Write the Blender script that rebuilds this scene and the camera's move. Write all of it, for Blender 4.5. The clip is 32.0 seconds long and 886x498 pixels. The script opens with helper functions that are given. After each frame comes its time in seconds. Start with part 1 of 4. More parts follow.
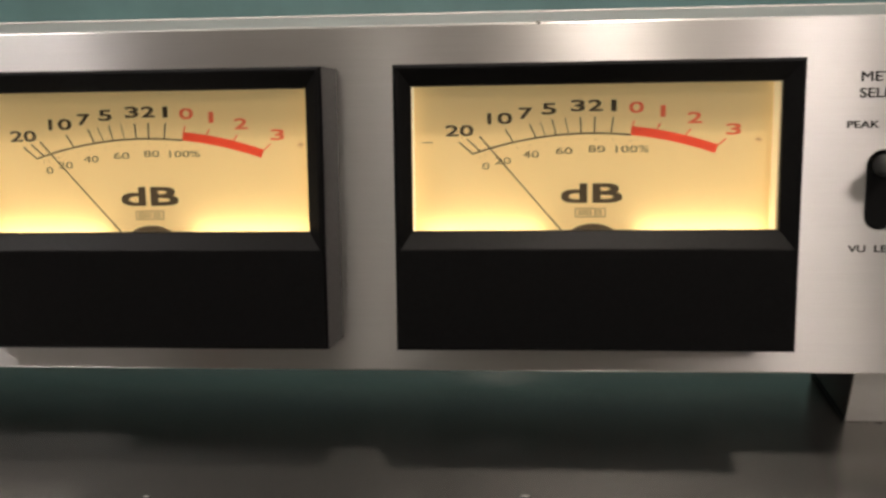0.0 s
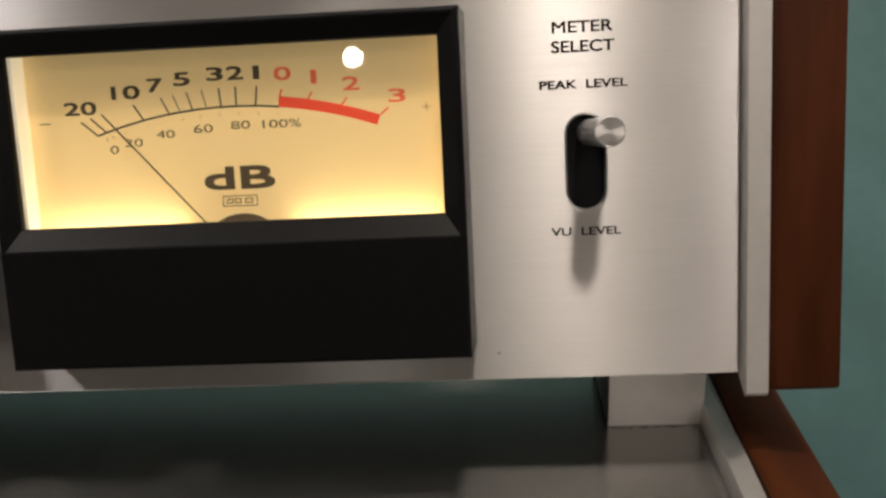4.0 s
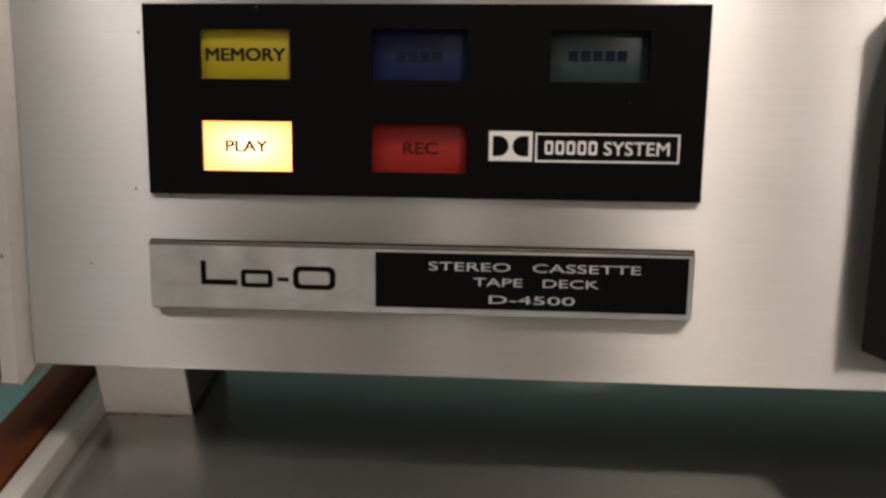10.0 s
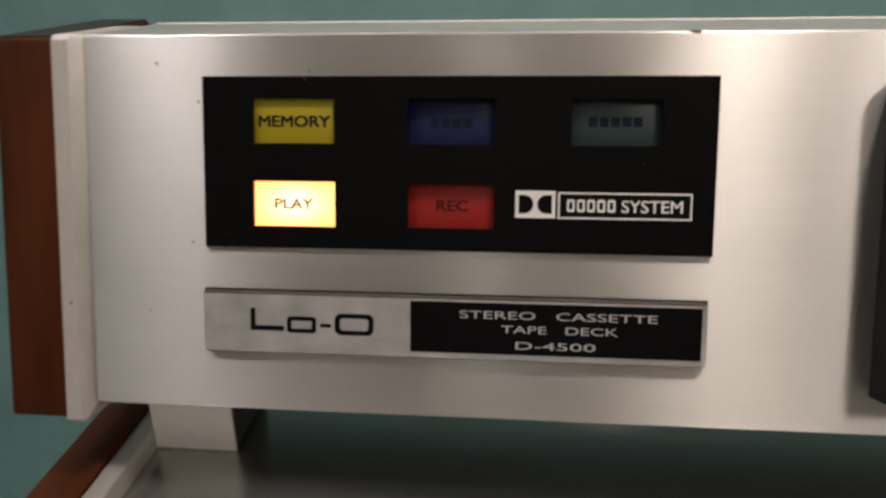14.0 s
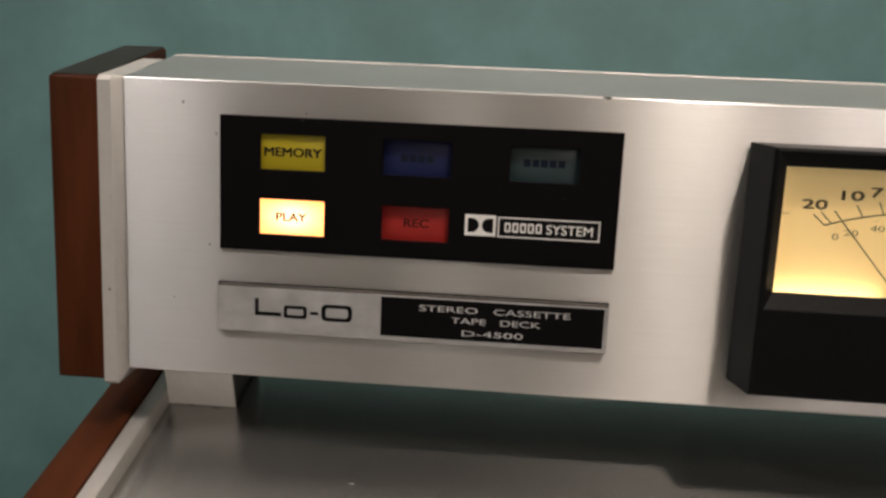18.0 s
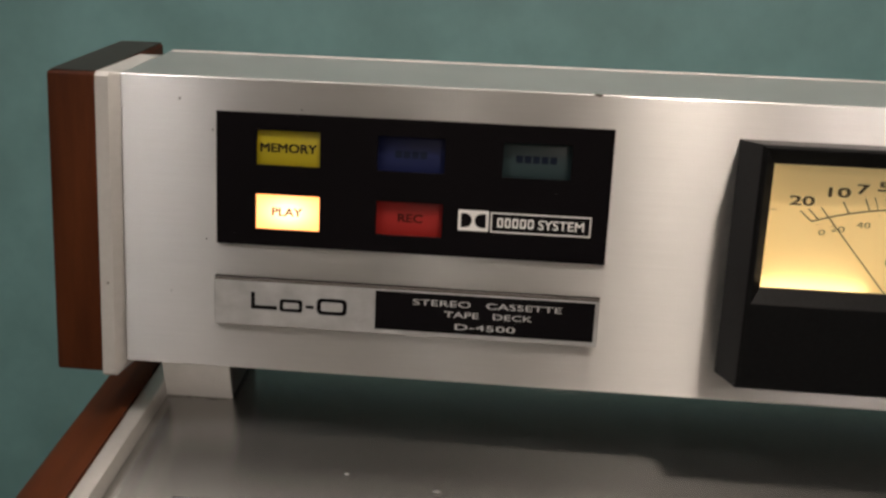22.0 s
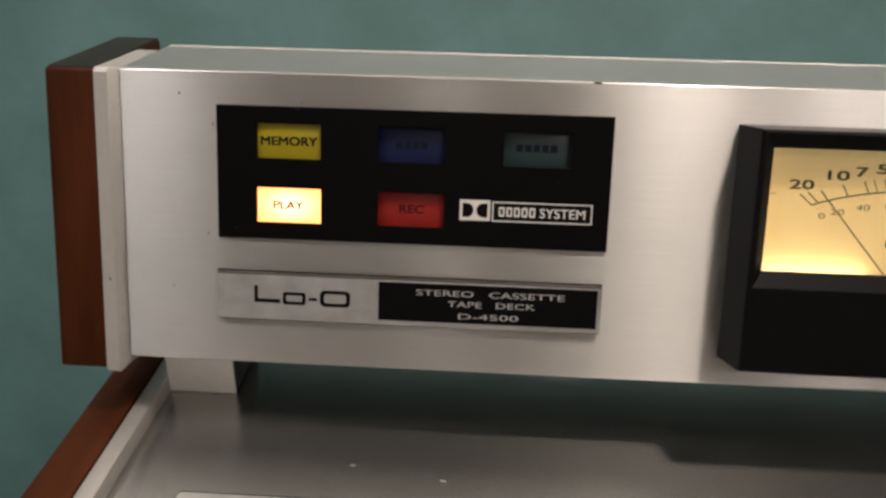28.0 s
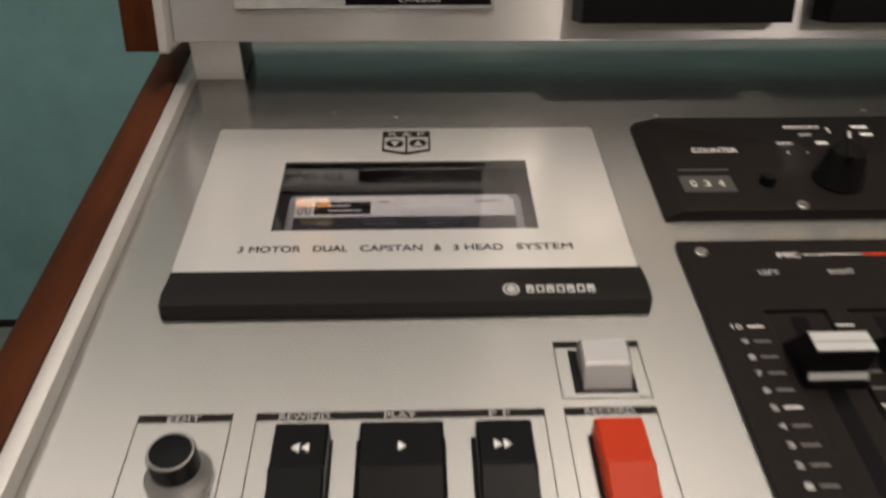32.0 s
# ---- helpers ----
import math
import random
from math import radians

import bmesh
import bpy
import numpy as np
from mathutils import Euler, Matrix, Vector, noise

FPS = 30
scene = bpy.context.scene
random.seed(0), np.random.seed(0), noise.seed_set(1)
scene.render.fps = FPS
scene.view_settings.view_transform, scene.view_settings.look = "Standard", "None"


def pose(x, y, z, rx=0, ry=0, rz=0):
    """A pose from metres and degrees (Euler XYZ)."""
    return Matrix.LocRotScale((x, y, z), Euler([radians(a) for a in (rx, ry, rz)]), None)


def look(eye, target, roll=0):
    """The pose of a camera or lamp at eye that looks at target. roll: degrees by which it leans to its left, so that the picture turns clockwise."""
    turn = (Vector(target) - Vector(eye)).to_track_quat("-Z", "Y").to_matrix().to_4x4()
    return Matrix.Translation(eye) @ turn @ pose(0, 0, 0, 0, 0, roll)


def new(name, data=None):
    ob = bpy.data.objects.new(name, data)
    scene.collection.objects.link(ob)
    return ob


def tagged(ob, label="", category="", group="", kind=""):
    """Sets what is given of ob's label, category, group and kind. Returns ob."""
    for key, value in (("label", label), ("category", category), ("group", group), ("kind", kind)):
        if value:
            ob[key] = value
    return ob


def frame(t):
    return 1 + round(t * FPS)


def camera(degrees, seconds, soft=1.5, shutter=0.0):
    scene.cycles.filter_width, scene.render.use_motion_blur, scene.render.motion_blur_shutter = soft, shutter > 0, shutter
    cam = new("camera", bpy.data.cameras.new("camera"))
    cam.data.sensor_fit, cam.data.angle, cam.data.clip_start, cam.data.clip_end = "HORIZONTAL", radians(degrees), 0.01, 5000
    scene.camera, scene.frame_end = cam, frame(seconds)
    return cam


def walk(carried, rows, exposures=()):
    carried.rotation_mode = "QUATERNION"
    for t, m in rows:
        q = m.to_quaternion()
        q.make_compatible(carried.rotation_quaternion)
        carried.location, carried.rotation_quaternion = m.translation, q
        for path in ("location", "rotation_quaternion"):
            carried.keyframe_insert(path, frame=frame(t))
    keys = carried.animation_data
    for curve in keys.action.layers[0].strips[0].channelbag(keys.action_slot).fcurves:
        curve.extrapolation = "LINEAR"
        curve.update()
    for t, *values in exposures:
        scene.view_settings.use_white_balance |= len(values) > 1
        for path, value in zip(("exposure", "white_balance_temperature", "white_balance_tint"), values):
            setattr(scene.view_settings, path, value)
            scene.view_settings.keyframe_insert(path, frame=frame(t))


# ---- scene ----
cam = camera(58.09, 32.0, soft=2.7, shutter=1.0)
# seconds, place in millimetres, yaw, pitch and roll in degrees
PATH = [
    (0.0, -54.9, -208.8, -13.3, 3.947, -7.026, -0.644),
    (0.5, -49.5, -212.1, -13.5, 4.381, -6.813, -1.363),
    (1.0, -47.1, -213.2, -14.1, 4.083, -6.888, -1.738),
    (1.5, -41.1, -213.2, -11.7, 3.479, -6.755, -1.377),
    (2.0, -29.1, -200.5, -13.0, 2.982, -7.656, -1.891),
    (2.5, -2.7, -187.3, -15.2, 2.062, -8.088, -2.099),
    (4.5, 21.4, -173.2, -18.3, 3.708, -7.684, -2.746),
    (5.0, 1.8, -173.4, -17.7, 3.116, -7.442, -2.831),
    (5.5, -33.0, -172.4, -15.9, 2.754, -7.064, -2.742),
    (6.0, -65.0, -173.0, -14.9, 3.479, -7.163, -1.917),
    (6.5, -99.4, -171.7, -14.3, 3.918, -7.178, -2.068),
    (7.0, -134.2, -171.0, -11.8, 4.614, -7.602, -0.750),
    (7.5, -163.7, -171.5, -12.1, 4.674, -8.324, 0.339),
    (8.0, -191.9, -169.6, -9.8, 5.392, -9.414, 0.635),
    (8.5, -226.2, -170.7, -10.3, 5.522, -9.150, 0.481),
    (9.0, -258.5, -173.7, -11.9, 5.458, -8.531, 0.752),
    (9.5, -274.8, -173.5, -14.3, 5.222, -8.684, 1.039),
    (10.0, -274.5, -172.4, -15.3, 3.815, -9.063, 0.672),
    (10.5, -274.5, -175.2, -13.9, 3.529, -8.942, 0.943),
    (11.0, -275.3, -177.8, -11.6, 3.644, -7.928, 0.663),
    (11.5, -275.2, -179.2, -11.1, 4.071, -7.106, 0.566),
    (12.0, -273.5, -180.0, -10.8, 4.473, -6.748, 0.079),
    (12.5, -273.7, -180.2, -10.9, 4.896, -6.491, 0.256),
    (13.0, -273.2, -179.8, -11.2, 5.269, -6.534, 0.162),
    (13.5, -272.5, -182.1, -11.3, 5.660, -6.500, -0.047),
    (14.0, -273.7, -186.5, -10.2, 5.980, -6.394, 0.548),
    (14.2, -273.0, -190.0, -10.0, 6.238, -6.486, 0.900),
    (14.5, -271.0, -194.7, -12.7, 5.305, -6.686, 0.599),
    (16.5, -274.8, -234.6, 4.8, 3.597, -8.659, 1.523),
    (17.0, -272.2, -232.8, 6.6, 3.795, -9.379, 2.128),
    (17.5, -267.4, -236.9, 11.4, 3.533, -9.471, 2.465),
    (18.0, -268.2, -237.0, 11.6, 3.500, -9.520, 2.618),
    (18.5, -267.8, -236.2, 12.5, 3.338, -9.545, 2.473),
    (19.0, -267.5, -236.5, 13.7, 3.338, -9.447, 2.956),
    (19.5, -267.6, -235.3, 12.5, 3.467, -9.461, 2.591),
    (20.0, -269.1, -234.2, 10.9, 3.495, -9.669, 2.937),
    (20.5, -267.2, -236.7, 11.8, 3.440, -9.765, 2.954),
    (21.0, -265.8, -238.4, 13.0, 3.499, -9.956, 3.168),
    (21.5, -265.2, -240.2, 13.9, 3.408, -10.210, 3.249),
    (22.0, -266.8, -240.2, 13.7, 3.296, -10.224, 2.734),
    (22.5, -264.8, -241.9, 14.9, 3.058, -10.316, 2.197),
    (23.0, -264.6, -244.6, 16.1, 2.903, -10.294, 1.998),
    (23.5, -265.5, -243.8, 16.1, 2.730, -10.086, 2.037),
    (24.0, -264.7, -243.8, 15.3, 2.456, -10.240, 2.070),
    (24.5, -260.9, -243.3, 12.8, 2.282, -10.535, 2.229),
    (26.5, -263.2, -240.4, 9.5, 2.574, -10.487, 1.499),
    (27.0, -268.2, -237.9, 7.8, 2.627, -10.666, 1.636),
    (27.5, -272.6, -235.7, 9.9, 2.959, -10.709, 1.773),
    (28.0, -269.1, -241.3, 12.1, 2.863, -10.535, 1.805),
    (28.5, -272.6, -242.9, 11.5, 2.800, -10.397, 2.161),
    (29.0, -271.2, -253.0, 10.9, 2.571, -10.342, 2.274),
    (29.5, -270.0, -267.2, 5.9, 2.386, -10.437, 2.101),
    (30.0, -268.4, -291.0, 6.9, 1.659, -10.606, 1.677),
    (30.2, -267.8, -300.9, 4.3, 1.009, -11.530, 1.550),
    (30.5, -267.2, -314.9, -2.1, 0.043, -12.817, 1.379),
    (30.8, -268.2, -324.3, -11.7, -0.111, -15.042, 1.205),
    (31.0, -268.8, -331.0, -17.1, -0.164, -17.383, 1.058),
    (31.5, -267.5, -356.0, -19.7, -0.902, -21.282, 0.492),
    (32.0, -268.0, -384.3, -13.4, -1.846, -23.304, 0.023),
]
walk(cam, [(t, pose(x / 1000, y / 1000, z / 1000, 0, 0, yaw) @ pose(0, 0, 0, 90 + pitch) @ pose(0, 0, 0, 0, 0, roll)) for t, x, y, z, yaw, pitch, roll in PATH])

# ---- light ----
world = bpy.data.worlds.new("room_air")
scene.world = world
world.use_nodes = True
world.node_tree.nodes["Background"].inputs[0].default_value = (1.0, 0.93, 0.85, 1)
world.node_tree.nodes["Background"].inputs[1].default_value = 0.02
scene.view_settings.exposure = 0.0
LAMP_A = (-1050, -1000, 1150)   # cool white globe to the side, in front of the deck
LAMP_B = (-420, -2600, 270)     # hanging lamp across the room
LAMP_C = (1100, -2700, 900)     # globe under the ceiling at the far end
LAMP_D = (200, -950, 1460)       # small globe high in front of the deck, which throws the lever's shadow
FILL_PANELS = ((-150, 120), (-150, -1700))     # unseen flat panels added as fill, above the deck and further into the room
STRIP = (-100, 0, 820, 1130)   # narrow panel towards the teal wall, added to mirror a bright column in the door pane
LAMP_A_POWER, LAMP_B_POWER, LAMP_C_POWER, LAMP_D_POWER = 60.0, 60.0, 30.0, 325.0
PANEL_POWER, FRONT_PANEL_POWER, STRIP_POWER, METER_POWER, SCALE_GLOW = 2.15, 0.3, 0.9, 0.0029, 0.25


# ---- materials ----
def material(name, color, rough=0.5, metal=0.0, **more):
    m = bpy.data.materials.new(name)
    m.use_nodes = True
    b = m.node_tree.nodes["Principled BSDF"]
    b.inputs["Base Color"].default_value = (*color, 1)
    b.inputs["Roughness"].default_value = rough
    b.inputs["Metallic"].default_value = metal
    for k, v in more.items():
        b.inputs["Specular IOR Level" if k == "specular_ior_level" else k].default_value = v
    return m


def link(m, a, b):
    m.node_tree.links.new(a, b)


def node(m, kind):
    return m.node_tree.nodes.new(kind)


def grain(m, scale, stretch, low, high, rough_low=None, rough_high=None, bump=0.0, detail=6.0, dist=0.0002):
    """Two-tone noise colour, with optional roughness variation and relief, in object metres."""
    b = m.node_tree.nodes["Principled BSDF"]
    co = node(m, "ShaderNodeTexCoord")
    mp = node(m, "ShaderNodeMapping")
    mp.inputs["Scale"].default_value = stretch
    link(m, co.outputs["Object"], mp.inputs["Vector"])
    nz = node(m, "ShaderNodeTexNoise")
    nz.inputs["Scale"].default_value, nz.inputs["Detail"].default_value, nz.inputs["Roughness"].default_value = scale, detail, 0.6
    link(m, mp.outputs[0], nz.inputs["Vector"])
    ramp = node(m, "ShaderNodeValToRGB")
    ramp.color_ramp.elements[0].position, ramp.color_ramp.elements[1].position = 0.32, 0.68
    ramp.color_ramp.elements[0].color, ramp.color_ramp.elements[1].color = (*low, 1), (*high, 1)
    link(m, nz.outputs["Fac"], ramp.inputs["Fac"])
    link(m, ramp.outputs["Color"], b.inputs["Base Color"])
    if rough_low is not None:
        mr = node(m, "ShaderNodeMapRange")
        mr.inputs["From Min"].default_value, mr.inputs["From Max"].default_value = 0.3, 0.7
        mr.inputs["To Min"].default_value, mr.inputs["To Max"].default_value = rough_low, rough_high
        link(m, nz.outputs["Fac"], mr.inputs["Value"])
        link(m, mr.outputs[0], b.inputs["Roughness"])
    if bump:
        bp = node(m, "ShaderNodeBump")
        bp.inputs["Strength"].default_value, bp.inputs["Distance"].default_value = bump, dist
        link(m, nz.outputs["Fac"], bp.inputs["Height"])
        link(m, bp.outputs[0], b.inputs["Normal"])
    return ramp


def blotch(m, scale, low):
    """Large soft patches laid over the colour."""
    b = m.node_tree.nodes["Principled BSDF"]
    was = b.inputs["Base Color"].links[0].from_socket
    co = node(m, "ShaderNodeTexCoord")
    nz = node(m, "ShaderNodeTexNoise")
    nz.inputs["Scale"].default_value, nz.inputs["Detail"].default_value = scale, 3.0
    link(m, co.outputs["Object"], nz.inputs["Vector"])
    mr = node(m, "ShaderNodeMapRange")
    mr.inputs["From Min"].default_value, mr.inputs["From Max"].default_value = 0.35, 0.65
    mr.inputs["To Min"].default_value, mr.inputs["To Max"].default_value = low, 1.0
    link(m, nz.outputs["Fac"], mr.inputs["Value"])
    mx = node(m, "ShaderNodeVectorMath")
    mx.operation = "MULTIPLY"
    link(m, was, mx.inputs[0])
    link(m, mr.outputs[0], mx.inputs[1])
    link(m, mx.outputs[0], b.inputs["Base Color"])


def brushed(name, base, rough, aniso, stretch, blot=0.06, bump=0.12, metal=0.8, var=0.05):
    """Brushed metal: fine lines along x, faint larger blotches, highlights drawn out across the lines."""
    m = material(name, base, rough, metal)
    b = m.node_tree.nodes["Principled BSDF"]
    dark = tuple(c * (1 - var) for c in base)
    ramp = grain(m, 1.0, stretch, dark, base, rough - var, rough + var, bump, 4.0, 0.00002)
    co = node(m, "ShaderNodeTexCoord")
    nz = node(m, "ShaderNodeTexNoise")
    nz.inputs["Scale"].default_value, nz.inputs["Detail"].default_value = 60.0, 5.0
    link(m, co.outputs["Object"], nz.inputs["Vector"])
    mr = node(m, "ShaderNodeMapRange")
    mr.inputs["From Min"].default_value, mr.inputs["From Max"].default_value = 0.3, 0.7
    mr.inputs["To Min"].default_value, mr.inputs["To Max"].default_value = 1 - blot, 1.0
    link(m, nz.outputs["Fac"], mr.inputs["Value"])
    mx = node(m, "ShaderNodeVectorMath")
    mx.operation = "MULTIPLY"
    link(m, ramp.outputs["Color"], mx.inputs[0])
    link(m, mr.outputs[0], mx.inputs[1])
    link(m, mx.outputs[0], b.inputs["Base Color"])
    tg = node(m, "ShaderNodeTangent")
    tg.direction_type = "UV_MAP"
    tg.uv_map = "UVMap"
    link(m, tg.outputs[0], b.inputs["Tangent"])
    b.inputs["Anisotropic"].default_value = aniso
    b.inputs["Anisotropic Rotation"].default_value = 0.25
    return m


def glowing(name, color, strength):
    m = material(name, color, 0.4)
    b = m.node_tree.nodes["Principled BSDF"]
    b.inputs["Emission Color"].default_value = (*color, 1)
    b.inputs["Emission Strength"].default_value = strength
    return m


def clear(name, tint, rough=0.02, gloss=0.04):
    """A thin clear pane: mirror-like at its face, open behind."""
    m = bpy.data.materials.new(name)
    m.use_nodes = True
    m.node_tree.nodes.remove(m.node_tree.nodes["Principled BSDF"])
    out = m.node_tree.nodes["Material Output"]
    tr, gl, mix, lw = node(m, "ShaderNodeBsdfTransparent"), node(m, "ShaderNodeBsdfGlossy"), node(m, "ShaderNodeMixShader"), node(m, "ShaderNodeLayerWeight")
    tr.inputs["Color"].default_value = (*tint, 1)
    gl.inputs["Roughness"].default_value = rough
    lw.inputs["Blend"].default_value = 0.5
    power, rise = node(m, "ShaderNodeMath"), node(m, "ShaderNodeMath")
    power.operation, rise.operation = "POWER", "MULTIPLY_ADD"
    power.inputs[1].default_value = 5.0
    rise.inputs[1].default_value, rise.inputs[2].default_value = 0.95, gloss
    link(m, lw.outputs["Facing"], power.inputs[0])
    link(m, power.outputs[0], rise.inputs[0])
    link(m, rise.outputs[0], mix.inputs[0])
    link(m, tr.outputs[0], mix.inputs[1])
    link(m, gl.outputs[0], mix.inputs[2])
    link(m, mix.outputs[0], out.inputs["Surface"])
    return m


M_panel = brushed("brushed_panel", (0.71, 0.698, 0.693), 0.335, 0.98, (40, 40, 2800), 0.04, 0.02, 0.95, 0.06)
M_cover = brushed("brushed_cover", (0.70, 0.69, 0.68), 0.34, 0.5, (30, 3000, 3000), 0.05, 0.06, 0.95)
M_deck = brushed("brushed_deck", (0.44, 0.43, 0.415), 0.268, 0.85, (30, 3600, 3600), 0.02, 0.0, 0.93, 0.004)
M_door = brushed("satin_door", (0.74, 0.725, 0.705), 0.30, 0.8, (40, 2600, 2600), 0.02, 0.0, 0.85, 0.004)
M_trim = material("satin_trim", (0.74, 0.72, 0.70), 0.5, 0.6)
grain(M_trim, 400, (1, 1, 1), (0.58, 0.56, 0.54), (0.62, 0.60, 0.58), 0.48, 0.54)
M_foot = material("foot_satin", (0.74, 0.73, 0.71), 0.4, 0.0)
grain(M_foot, 300, (1, 1, 1), (0.88, 0.87, 0.855), (0.92, 0.91, 0.895), 0.36, 0.44)
M_plate = material("name_plate_metal", (0.5, 0.5, 0.5), 0.5, 0.7)
grain(M_plate, 130, (1, 1, 1.6), (0.48, 0.48, 0.485), (0.60, 0.60, 0.605), 0.42, 0.6, 0.15)
blotch(M_plate, 90.0, 0.86)
M_edge = material("plate_edge", (0.045, 0.036, 0.03), 0.55)
M_eject = material("eject_metal", (0.40, 0.395, 0.39), 0.44, 0.8)
M_screw = material("screw_metal", (0.34, 0.335, 0.31), 0.34, 0.9)
M_lever = material("lever_metal", (0.66, 0.655, 0.65), 0.36, 0.9)
M_walnut = material("walnut", (0.2, 0.08, 0.04), 0.5, specular_ior_level=0.1)
grain(M_walnut, 14, (7, 1.0, 1.0), (0.032, 0.0085, 0.0032), (0.078, 0.0215, 0.0072), 0.42, 0.55, 0.12)
M_teal = material("teal_paint", (0.1, 0.25, 0.23), 0.6)
grain(M_teal, 28, (1, 1, 1), (0.145, 0.285, 0.292), (0.166, 0.314, 0.322), 0.5, 0.7, 0.25, 8.0, 0.0006)
blotch(M_teal, 5.0, 0.82)
M_bench = material("bench_cover", (0.1, 0.25, 0.23), 0.7)
grain(M_bench, 40, (1, 1, 1), (0.10, 0.20, 0.19), (0.13, 0.24, 0.23), 0.6, 0.8, 0.2)
# tone of the unseen room, lowered for contrast in the brushed metal
M_wall = material("room_paint", (0.62, 0.58, 0.52), 0.8)
grain(M_wall, 8, (1, 1, 1), (0.34, 0.328, 0.31), (0.40, 0.386, 0.365))
# unseen end wall, darkened so the front panel mirrors less light
M_front = material("dim_room_front", (0.2, 0.18, 0.16), 0.8)
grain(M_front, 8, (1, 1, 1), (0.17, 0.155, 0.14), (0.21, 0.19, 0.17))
M_floor = material("room_floor", (0.15, 0.2, 0.18), 0.6)
grain(M_floor, 6, (1, 1, 1), (0.13, 0.17, 0.16), (0.19, 0.24, 0.22))
M_dark = material("black_steel", (0.006, 0.006, 0.0065), 0.6, specular_ior_level=0.2)
M_bezel = material("bezel_plastic", (0.006, 0.006, 0.007), 0.38, specular_ior_level=0.13)
grain(M_bezel, 900, (1, 1, 1), (0.0035, 0.0035, 0.004), (0.006, 0.006, 0.0065), 0.34, 0.42, 0.03)
M_black_gloss = material("black_gloss", (0.0046, 0.0038, 0.0046), 0.35, specular_ior_level=0.065)
M_blackpanel = material("black_panel", (0.016, 0.014, 0.014), 0.5, specular_ior_level=0.08)
grain(M_blackpanel, 700, (1, 1, 1), (0.011, 0.009, 0.0084), (0.016, 0.013, 0.0125), 0.38, 0.5)
M_grip = material("grip_plastic", (0.007, 0.0062, 0.006), 0.5, specular_ior_level=0.22)
M_key = material("key_plastic", (0.005, 0.005, 0.0055), 0.4, specular_ior_level=0.10)
M_key_red = material("red_plastic", (0.46, 0.038, 0.010), 0.45, specular_ior_level=0.14)
# paper and inner walls emit a little, in place of the bulbs' light on them
M_scale = glowing("lit_scale_paper", (0.90, 0.675, 0.325), SCALE_GLOW)
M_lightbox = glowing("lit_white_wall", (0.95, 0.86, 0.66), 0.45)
M_glow_wall = glowing("glow_wall", (0.92, 0.76, 0.48), 0.36)
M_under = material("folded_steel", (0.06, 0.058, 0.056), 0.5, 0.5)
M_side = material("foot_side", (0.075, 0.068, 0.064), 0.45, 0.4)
M_tip = material("turned_metal", (0.74, 0.735, 0.73), 0.34, 1.0, Anisotropic=0.9)
turn = M_tip.node_tree.nodes.new("ShaderNodeTangent")
turn.direction_type, turn.axis = "RADIAL", "Y"
link(M_tip, turn.outputs[0], M_tip.node_tree.nodes["Principled BSDF"].inputs["Tangent"])
M_scale_ink = material("scale_ink", (0.10, 0.07, 0.035), 0.6)
M_ink = material("black_ink", (0.012, 0.010, 0.009), 0.6, specular_ior_level=0.12)
M_ink_faint = material("faint_ink", (0.20, 0.14, 0.06), 0.6)
M_ink_grey = material("grey_ink", (0.16, 0.15, 0.14), 0.6)
# red print carries the same added glow as the paper
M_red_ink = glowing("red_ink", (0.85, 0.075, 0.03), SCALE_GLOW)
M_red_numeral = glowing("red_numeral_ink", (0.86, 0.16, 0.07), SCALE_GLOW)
M_red_faint = material("faint_red_ink", (0.6, 0.28, 0.12), 0.6)
M_white_ink = material("white_ink", (0.78, 0.77, 0.75), 0.5)
M_silver_ink = material("silver_ink", (0.46, 0.455, 0.45), 0.4)
M_badge = material("badge_silver", (0.55, 0.54, 0.52), 0.38, 0.6)
M_hub = material("hub_bronze", (0.10, 0.07, 0.035), 0.45)
M_lens_yellow = material("yellow_lens", (0.36, 0.29, 0.012), 0.3)
M_lens_play = glowing("lit_lens", (1.0, 0.50, 0.20), 2.5)
where, spread, hot = node(M_lens_play, "ShaderNodeTexCoord"), node(M_lens_play, "ShaderNodeMapping"), node(M_lens_play, "ShaderNodeTexGradient")
spread.inputs["Scale"].default_value = (78, 78, 135)
hot.gradient_type = "QUADRATIC_SPHERE"
warm = node(M_lens_play, "ShaderNodeValToRGB")
warm.color_ramp.elements[0].color, warm.color_ramp.elements[1].color = (1.0, 0.36, 0.10, 1), (1.0, 0.66, 0.36, 1)
warm.color_ramp.elements[1].position = 0.55
link(M_lens_play, where.outputs["Object"], spread.inputs["Vector"])
link(M_lens_play, spread.outputs[0], hot.inputs["Vector"])
link(M_lens_play, hot.outputs["Fac"], warm.inputs["Fac"])
link(M_lens_play, warm.outputs["Color"], M_lens_play.node_tree.nodes["Principled BSDF"].inputs["Emission Color"])
M_lens_red = material("red_lens", (0.31, 0.022, 0.019), 0.35, specular_ior_level=0.3)
M_lens_blue = material("blue_lens", (0.013, 0.018, 0.068), 0.35, specular_ior_level=0.3)
M_lens_green = material("green_lens", (0.026, 0.046, 0.05), 0.35)
M_lens_print = material("lens_print", (0.009, 0.013, 0.026), 0.5, specular_ior_level=0.1)
M_rec_ink = material("rec_ink", (0.07, 0.010, 0.008), 0.6, specular_ior_level=0.1)
M_pane = clear("meter_pane", (0.98, 0.97, 0.94))
M_pane_deck = clear("door_pane", (0.80, 0.79, 0.80), 0.03, 0.13)
M_well = material("well_grey", (0.05, 0.048, 0.05), 0.55)
M_head = material("head_plastic", (0.03, 0.03, 0.032), 0.45)
M_wheelhole = material("wheel_black", (0.05, 0.048, 0.046), 0.45)
